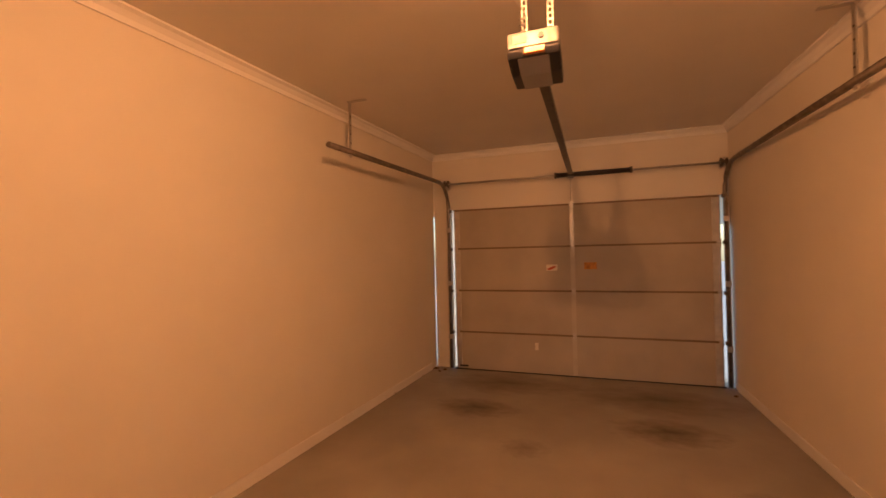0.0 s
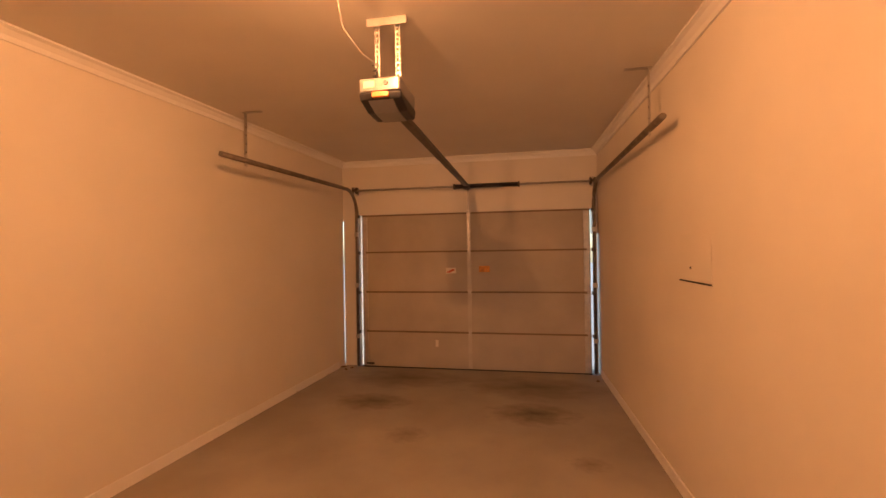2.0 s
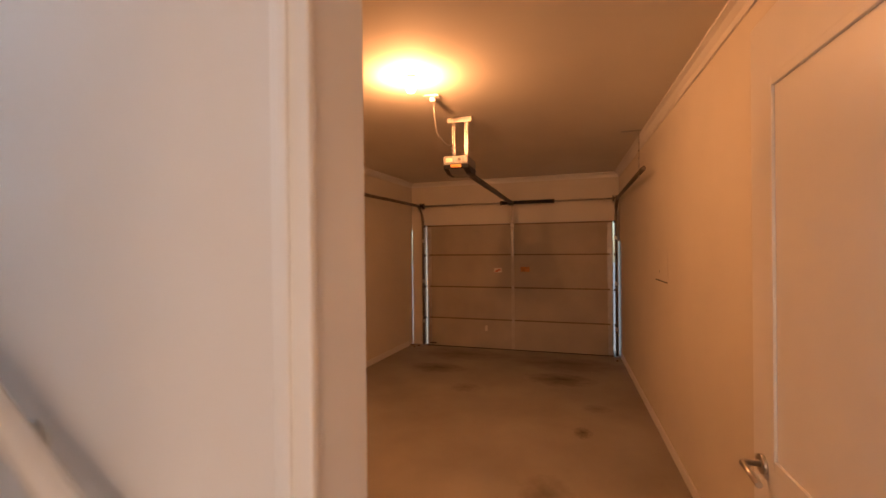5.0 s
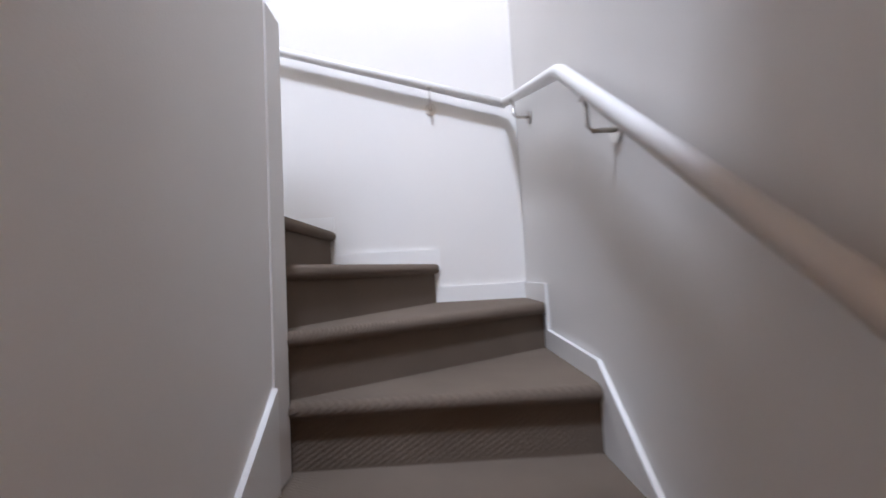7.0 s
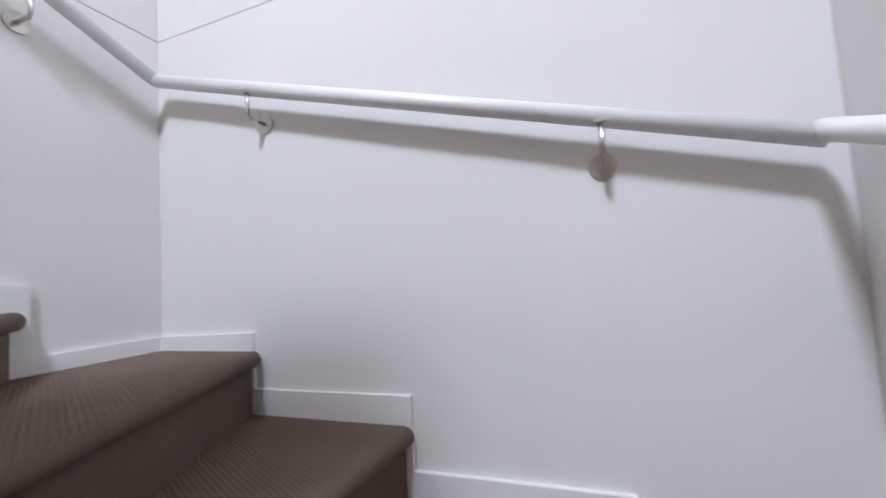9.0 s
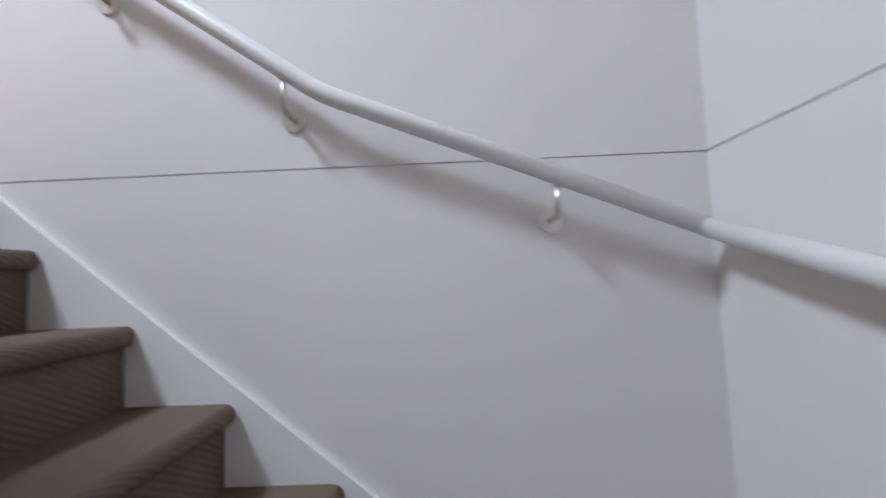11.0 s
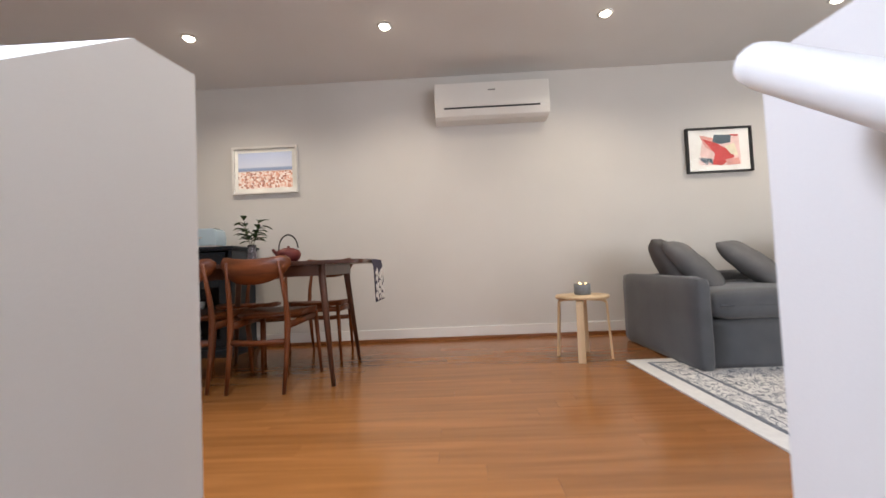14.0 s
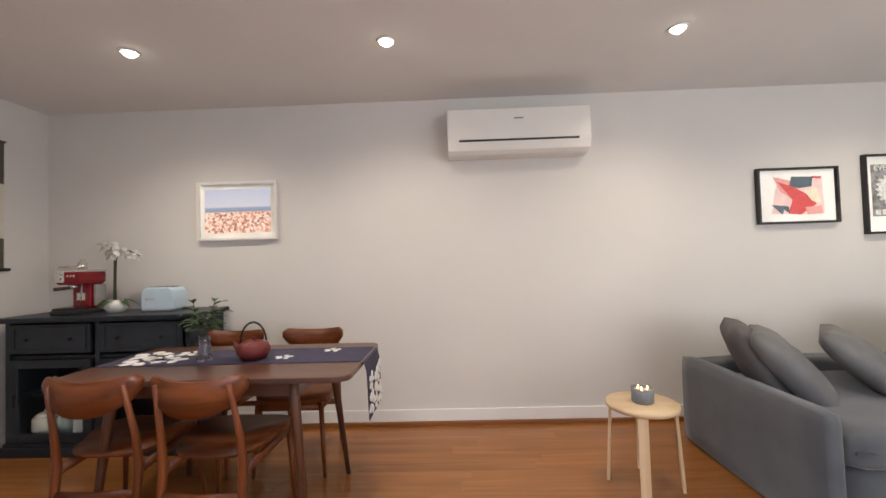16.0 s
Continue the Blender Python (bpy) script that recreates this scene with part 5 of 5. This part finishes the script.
# ---------------------------------------------------------------- stool and candle
BIRCH = wood_material("birch", (0.52, 0.36, 0.20), (0.66, 0.49, 0.30), 0.4, 1, 0.6)
BIRCHZ = wood_material("birch_leg", (0.52, 0.36, 0.20), (0.66, 0.49, 0.30), 0.4, 2, 0.6)
SX, SY, SH = 3.60, -8.64, 0.40
stool = thing("stool", "round birch stool with bent plywood legs", "stool", (SX, SY, L))
part("seat", bm_lathe([(0.002, SH - 0.022), (0.163, SH - 0.022), (0.167, SH - 0.012), (0.164, SH), (0.002, SH)], sides=40), BIRCH, stool)
for a in (66, 157, 250, 340):
    a = math.radians(a)
    d = Vector((math.cos(a), math.sin(a), 0))
    side = Vector((-d.y, d.x, 0)) * 0.022
    b = bmesh.new()
    ring = []
    for r0, z in ((0.06, SH - 0.023), (0.12, SH - 0.024), (0.142, SH - 0.03), (0.153, SH - 0.05), (0.172, 0.0)):
        ring.append((d * r0 + Vector((0, 0, z)), d * (r0 - 0.014) + Vector((0, 0, z - (0.014 if z > SH - 0.04 else 0)))))
    vs = [[b.verts.new(p + side), b.verts.new(p - side), b.verts.new(q - side), b.verts.new(q + side)] for p, q in ring]
    for q, w in zip(vs, vs[1:]):
        for i in range(4):
            b.faces.new((q[i], q[(i + 1) % 4], w[(i + 1) % 4], w[i]))
    b.faces.new(vs[0])
    b.faces.new(vs[-1])
    bmesh.ops.recalc_face_normals(b, faces=b.faces)
    part("leg", b, BIRCHZ, stool)
CERAMIC = material("grey_ceramic", (0.17, 0.18, 0.19), 0.6, noise_scale=40, vary=0.15)
cd = thing("candle_bowl", "grey ceramic candle bowl with lit wicks", "candle", (SX + 0.0, SY - 0.005, L + SH))
part("bowl", bm_lathe([(0.003, 0), (0.046, 0), (0.051, 0.006), (0.052, 0.07), (0.047, 0.07), (0.046, 0.05), (0.003, 0.05)]), CERAMIC, cd)
WAX = material("candle_wax", (0.75, 0.55, 0.45), 0.5)
part("wax", bm_lathe([(0.003, 0.05), (0.0455, 0.05), (0.0455, 0.056), (0.003, 0.056)]), WAX, cd)
FLAME = material("flame", (1, 0.7, 0.3), 0.5, emit=14, emit_color=(1.0, 0.62, 0.25))
for a in (0.5, 2.6, 4.7):
    part("flame", bm_lathe([(0.0005, 0.058), (0.004, 0.064), (0.003, 0.072), (0.0005, 0.08)], (0.024 * math.cos(a), 0.024 * math.sin(a), 0), 10), FLAME, cd)

# ---------------------------------------------------------------- sofa
VELVET = material("grey_velvet", (0.085, 0.089, 0.097), 0.85, noise_scale=5, vary=0.16, bump=0.15, bump_scale=260, spec=0.2)
VB = VELVET.node_tree.nodes["Principled BSDF"]
VB.inputs["Sheen Weight"].default_value, VB.inputs["Sheen Roughness"].default_value = 0.25, 0.5
sofa = thing("sofa", "large grey velvet sofa with loose cushions on a rug edge", "sofa", (3.16, -9.10, L))


def soft(x0, y0, z0, x1, y1, z1, r, puff=0.0, seed=1, cuts=7, wrinkle=0.004):
    """A cushioned block: rounded, swollen in the middle, a little uneven."""
    b = bm_box(x0, y0, z0, x1, y1, z1)
    bmesh.ops.subdivide_edges(b, edges=list(b.edges), cuts=cuts, use_grid_fill=True)
    c = Vector(((x0 + x1) / 2, (y0 + y1) / 2, (z0 + z1) / 2))
    h = Vector(((x1 - x0) / 2, (y1 - y0) / 2, (z1 - z0) / 2))
    for v in b.verts:
        d = v.co - c
        inner = Vector((max(-h.x + r, min(h.x - r, d.x)), max(-h.y + r, min(h.y - r, d.y)), max(-h.z + r, min(h.z - r, d.z))))
        o = d - inner
        if o.length > 1e-6:
            o = o.normalized() * r
        u = inner + o
        f = (1 - (d.x / h.x) ** 2, 1 - (d.y / h.y) ** 2, 1 - (d.z / h.z) ** 2)
        ax = min(range(3), key=lambda i: h[i])
        g = f[(ax + 1) % 3] * f[(ax + 2) % 3]
        u[ax] += puff * g * (1 if d[ax] > 0 else -1) * (abs(d[ax]) / h[ax])
        n_ = noise.noise(Vector((u.x * 7 + seed * 3, u.y * 7, u.z * 7)))
        v.co = c + u + u.normalized() * n_ * wrinkle
    for f_ in b.faces:
        f_.smooth = True
    return b


part("base", soft(0.03, -2.45, 0.0, 0.93, -0.07, 0.27, 0.02, 0, 1), VELVET, sofa)
part("arm", soft(-0.02, -0.09, 0.0, 0.95, 0.0, 0.505, 0.035, 0.0, 2, 9, 0.006), VELVET, sofa)
part("backrest", soft(0.78, -2.45, 0.2, 0.97, -0.09, 0.50, 0.05, 0, 3, 9), VELVET, sofa)
part("seat_cushion", soft(-0.012, -2.44, 0.268, 0.85, -0.095, 0.43, 0.06, 0.016, 4, 21, 0.018), VELVET, sofa)
part("piping", bm_tube([(-0.006, -0.13, 0.348), (-0.008, -0.8, 0.345), (-0.008, -1.6, 0.349), (-0.006, -2.4, 0.346)], 0.006, 8), VELVET, sofa)


def cushion(name, label, mat, w, h, t, m, seed):
    """Square scatter cushion: pinched seam and corners, full middle."""
    b = bmesh.new()
    N = 14
    grid = {}
    for s in (1, -1):
        for i in range(N + 1):
            for j in range(N + 1):
                u, v = -1 + 2 * i / N, -1 + 2 * j / N
                edge = i in (0, N) or j in (0, N)
                if edge and s < 0:
                    grid[s, i, j] = grid[1, i, j]
                    continue
                pull = 1 - 0.025 * (1 - v * v) * abs(u) ** 4
                pull2 = 1 - 0.025 * (1 - u * u) * abs(v) ** 4
                f = max(0.0, (1 - abs(u) ** 2.6) * (1 - abs(v) ** 2.6)) ** 0.5
                n_ = noise.noise(Vector((u * 2.2 + seed * 5.1, v * 2.2, s))) * 0.014 * (0 if edge else 1)
                rd = 1 - 0.075 * (abs(u) * abs(v)) ** 5
                fold = 0.007 * math.sin(9 * u + 5 * v + seed) * f * (abs(u) ** 2 + abs(v) ** 2)
                grid[s, i, j] = b.verts.new((u * w / 2 * pull * rd, v * h / 2 * pull2 * rd, s * (f * t / 2 + n_ * f) + fold))
    for s in (1, -1):
        for i in range(N):
            for j in range(N):
                b.faces.new([grid[s, i, j], grid[s, i + 1, j], grid[s, i + 1, j + 1], grid[s, i, j + 1]]).smooth = True
    bmesh.ops.recalc_face_normals(b, faces=b.faces)
    ob = solid(name, b, mat, label, "cushion", group="sofa cushions")
    ob.matrix_basis = m
    return ob


VELVET2 = material("light_grey_velvet", (0.15, 0.15, 0.152), 0.85, noise_scale=6, vary=0.2, bump=0.12, bump_scale=240, spec=0.2)
VELVET3 = material("brown_grey_velvet", (0.10, 0.095, 0.095), 0.85, noise_scale=6, vary=0.2, bump=0.12, bump_scale=240, spec=0.2)
LINEN = material("beige_linen", (0.52, 0.42, 0.32), 0.9, noise_scale=30, vary=0.1, bump=0.2, bump_scale=500)
sz = L + 0.425


def stand(x, y, z, yaw, lean):
    """Faces -x, turned by yaw, leaning back by lean degrees."""
    return pose(x, y, z, 0, 0, yaw) @ Matrix(((0, 0, -1, 0), (-1, 0, 0, 0), (0, 1, 0, 0), (0, 0, 0, 1))) @ pose(0, 0, 0, -lean, 0, 0)


cushion("sofa_cushion", "brown-grey velvet back cushion leaning on the sofa arm", VELVET3, 0.52, 0.44, 0.17, stand(3.78, -9.32, sz + 0.13, 62, 30), 1)
cushion("sofa_cushion", "grey velvet scatter cushion with creased cover", VELVET2, 0.50, 0.46, 0.16, stand(3.66, -9.40, sz + 0.12, 56, 42), 2)
cushion("sofa_cushion", "large grey velvet scatter cushion", VELVET2, 0.54, 0.50, 0.15, stand(3.66, -9.80, sz + 0.11, 48, 48), 3)
cushion("sofa_cushion", "dark grey velvet back cushion against the sofa back", VELVET, 0.66, 0.46, 0.15, stand(3.86, -10.52, sz + 0.13, 0, 18), 4)
tc = cushion("sofa_cushion", "beige linen cushion with dark slogan lettering", LINEN, 0.46, 0.36, 0.12, stand(3.55, -10.14, sz + 0.095, 12, 50), 5)
INK = material("print_ink", (0.03, 0.025, 0.025), 0.8)


def wrap_text(body, size, y):
    ob = text_mesh("lettering", body, size, Matrix.Translation((0, y, 0)), INK, tc, 0.0004)
    for v in ob.data.vertices:
        u, w = v.co.x / 0.23, v.co.y / 0.18
        f = max(0.0, (1 - abs(u) ** 2.6) * (1 - abs(w) ** 2.6)) ** 0.5
        n_ = noise.noise(Vector((u * 2.2 + 25.5, w * 2.2, 1))) * 0.014
        v.co.z += f * 0.06 + n_ * f + 0.003


wrap_text("dream", 0.085, 0.085)
wrap_text("BIG ENOUGH", 0.062, 0.02)
wrap_text("~~~~~", 0.04, -0.03)
wrap_text("TRUE", 0.062, -0.085)


# ---------------------------------------------------------------- rug
def rug_material():
    m = bpy.data.materials.new("rug_pile")
    m.use_nodes = True
    n, k = m.node_tree.nodes, m.node_tree.links
    co = n.new("ShaderNodeTexCoord")
    ns = n.new("ShaderNodeTexNoise")
    ns.inputs["Scale"].default_value, ns.inputs["Detail"].default_value, ns.inputs["Distortion"].default_value = 15, 2.5, 0.8
    k.new(co.outputs["Object"], ns.inputs["Vector"])
    a, b, c = (0.66, 0.64, 0.60), (0.13, 0.14, 0.16), (0.34, 0.34, 0.35)
    r = ramp_of(n, [(0.30, c), (0.40, a), (0.445, a), (0.46, b), (0.49, b), (0.505, a), (0.56, a), (0.575, c), (0.62, b), (0.66, a)])
    k.new(ns.outputs["Fac"], r.inputs["Fac"])
    k.new(r.outputs["Color"], n["Principled BSDF"].inputs["Base Color"])
    n["Principled BSDF"].inputs["Roughness"].default_value = 0.95
    return m


RUG = rug_material()
RUGWHITE = material("rug_white", (0.66, 0.64, 0.60), 0.95, noise_scale=40, vary=0.06, bump=0.2, bump_scale=300)
RUGDARK = material("rug_dark", (0.12, 0.13, 0.15), 0.95, noise_scale=60, vary=0.5)
rug = thing("rug", "white and grey oriental patterned rug with plain border", "rug", (3.46, -8.84, L))
part("border", bm_box(-2.6, -2.2, 0.0, 0.0, 0.0, 0.008, 0.002), RUGWHITE, rug, "off-white border")
for i, (d, w_, z, mt) in enumerate(((0.085, 0.022, 0.009, RUGDARK), (0.107, 0.13, 0.0085, RUG), (0.237, 0.018, 0.009, RUGDARK))):
    x0, x1, y0, y1 = -2.6 + d, -d, -2.2 + d, -d
    bm = bm_box(x0, y1 - w_, 0.004, x1, y1, z)
    bm_box(x0, y0, 0.004, x1, y0 + w_, z, bm=bm)
    bm_box(x0, y0 + w_, 0.004, x0 + w_, y1 - w_, z, bm=bm)
    bm_box(x1 - w_, y0 + w_, 0.004, x1, y1 - w_, z, bm=bm)
    part("pattern_band", bm, mt, rug)
part("field", bm_box(-2.6 + 0.255, -2.2 + 0.255, 0.004, -0.255, -0.255, 0.0088), RUG, rug, "grey scrolling leaf pattern")

# ---------------------------------------------------------------- floor boards, nearest ones single
random.seed(21)
cache = {}


def board(length):
    key = round(length, 2)
    if key not in cache:
        b = bm_box(0.0001, 0.0003, -0.012, 0.0939, key - 0.0003, 0, 0)
        cache[key] = mesh_of("floor_board", b, BAMBOO)
    return cache[key]


x = 1.502
while x < WX - 0.03:
    y = WY0 - random.choice((0.0, 0.3, 0.6, 0.9))
    while y < WY1:
        ln = random.choice((0.95, 1.2, 1.45))
        a, e = max(y, WY0), min(y + ln, WY1)
        if e - a > 0.05:
            ob = new("floor_board", board(e - a))
            ob.location = (x, a, L - 0.0001 * random.random())
            ob.parent = floor
        y += ln
    x += 0.094
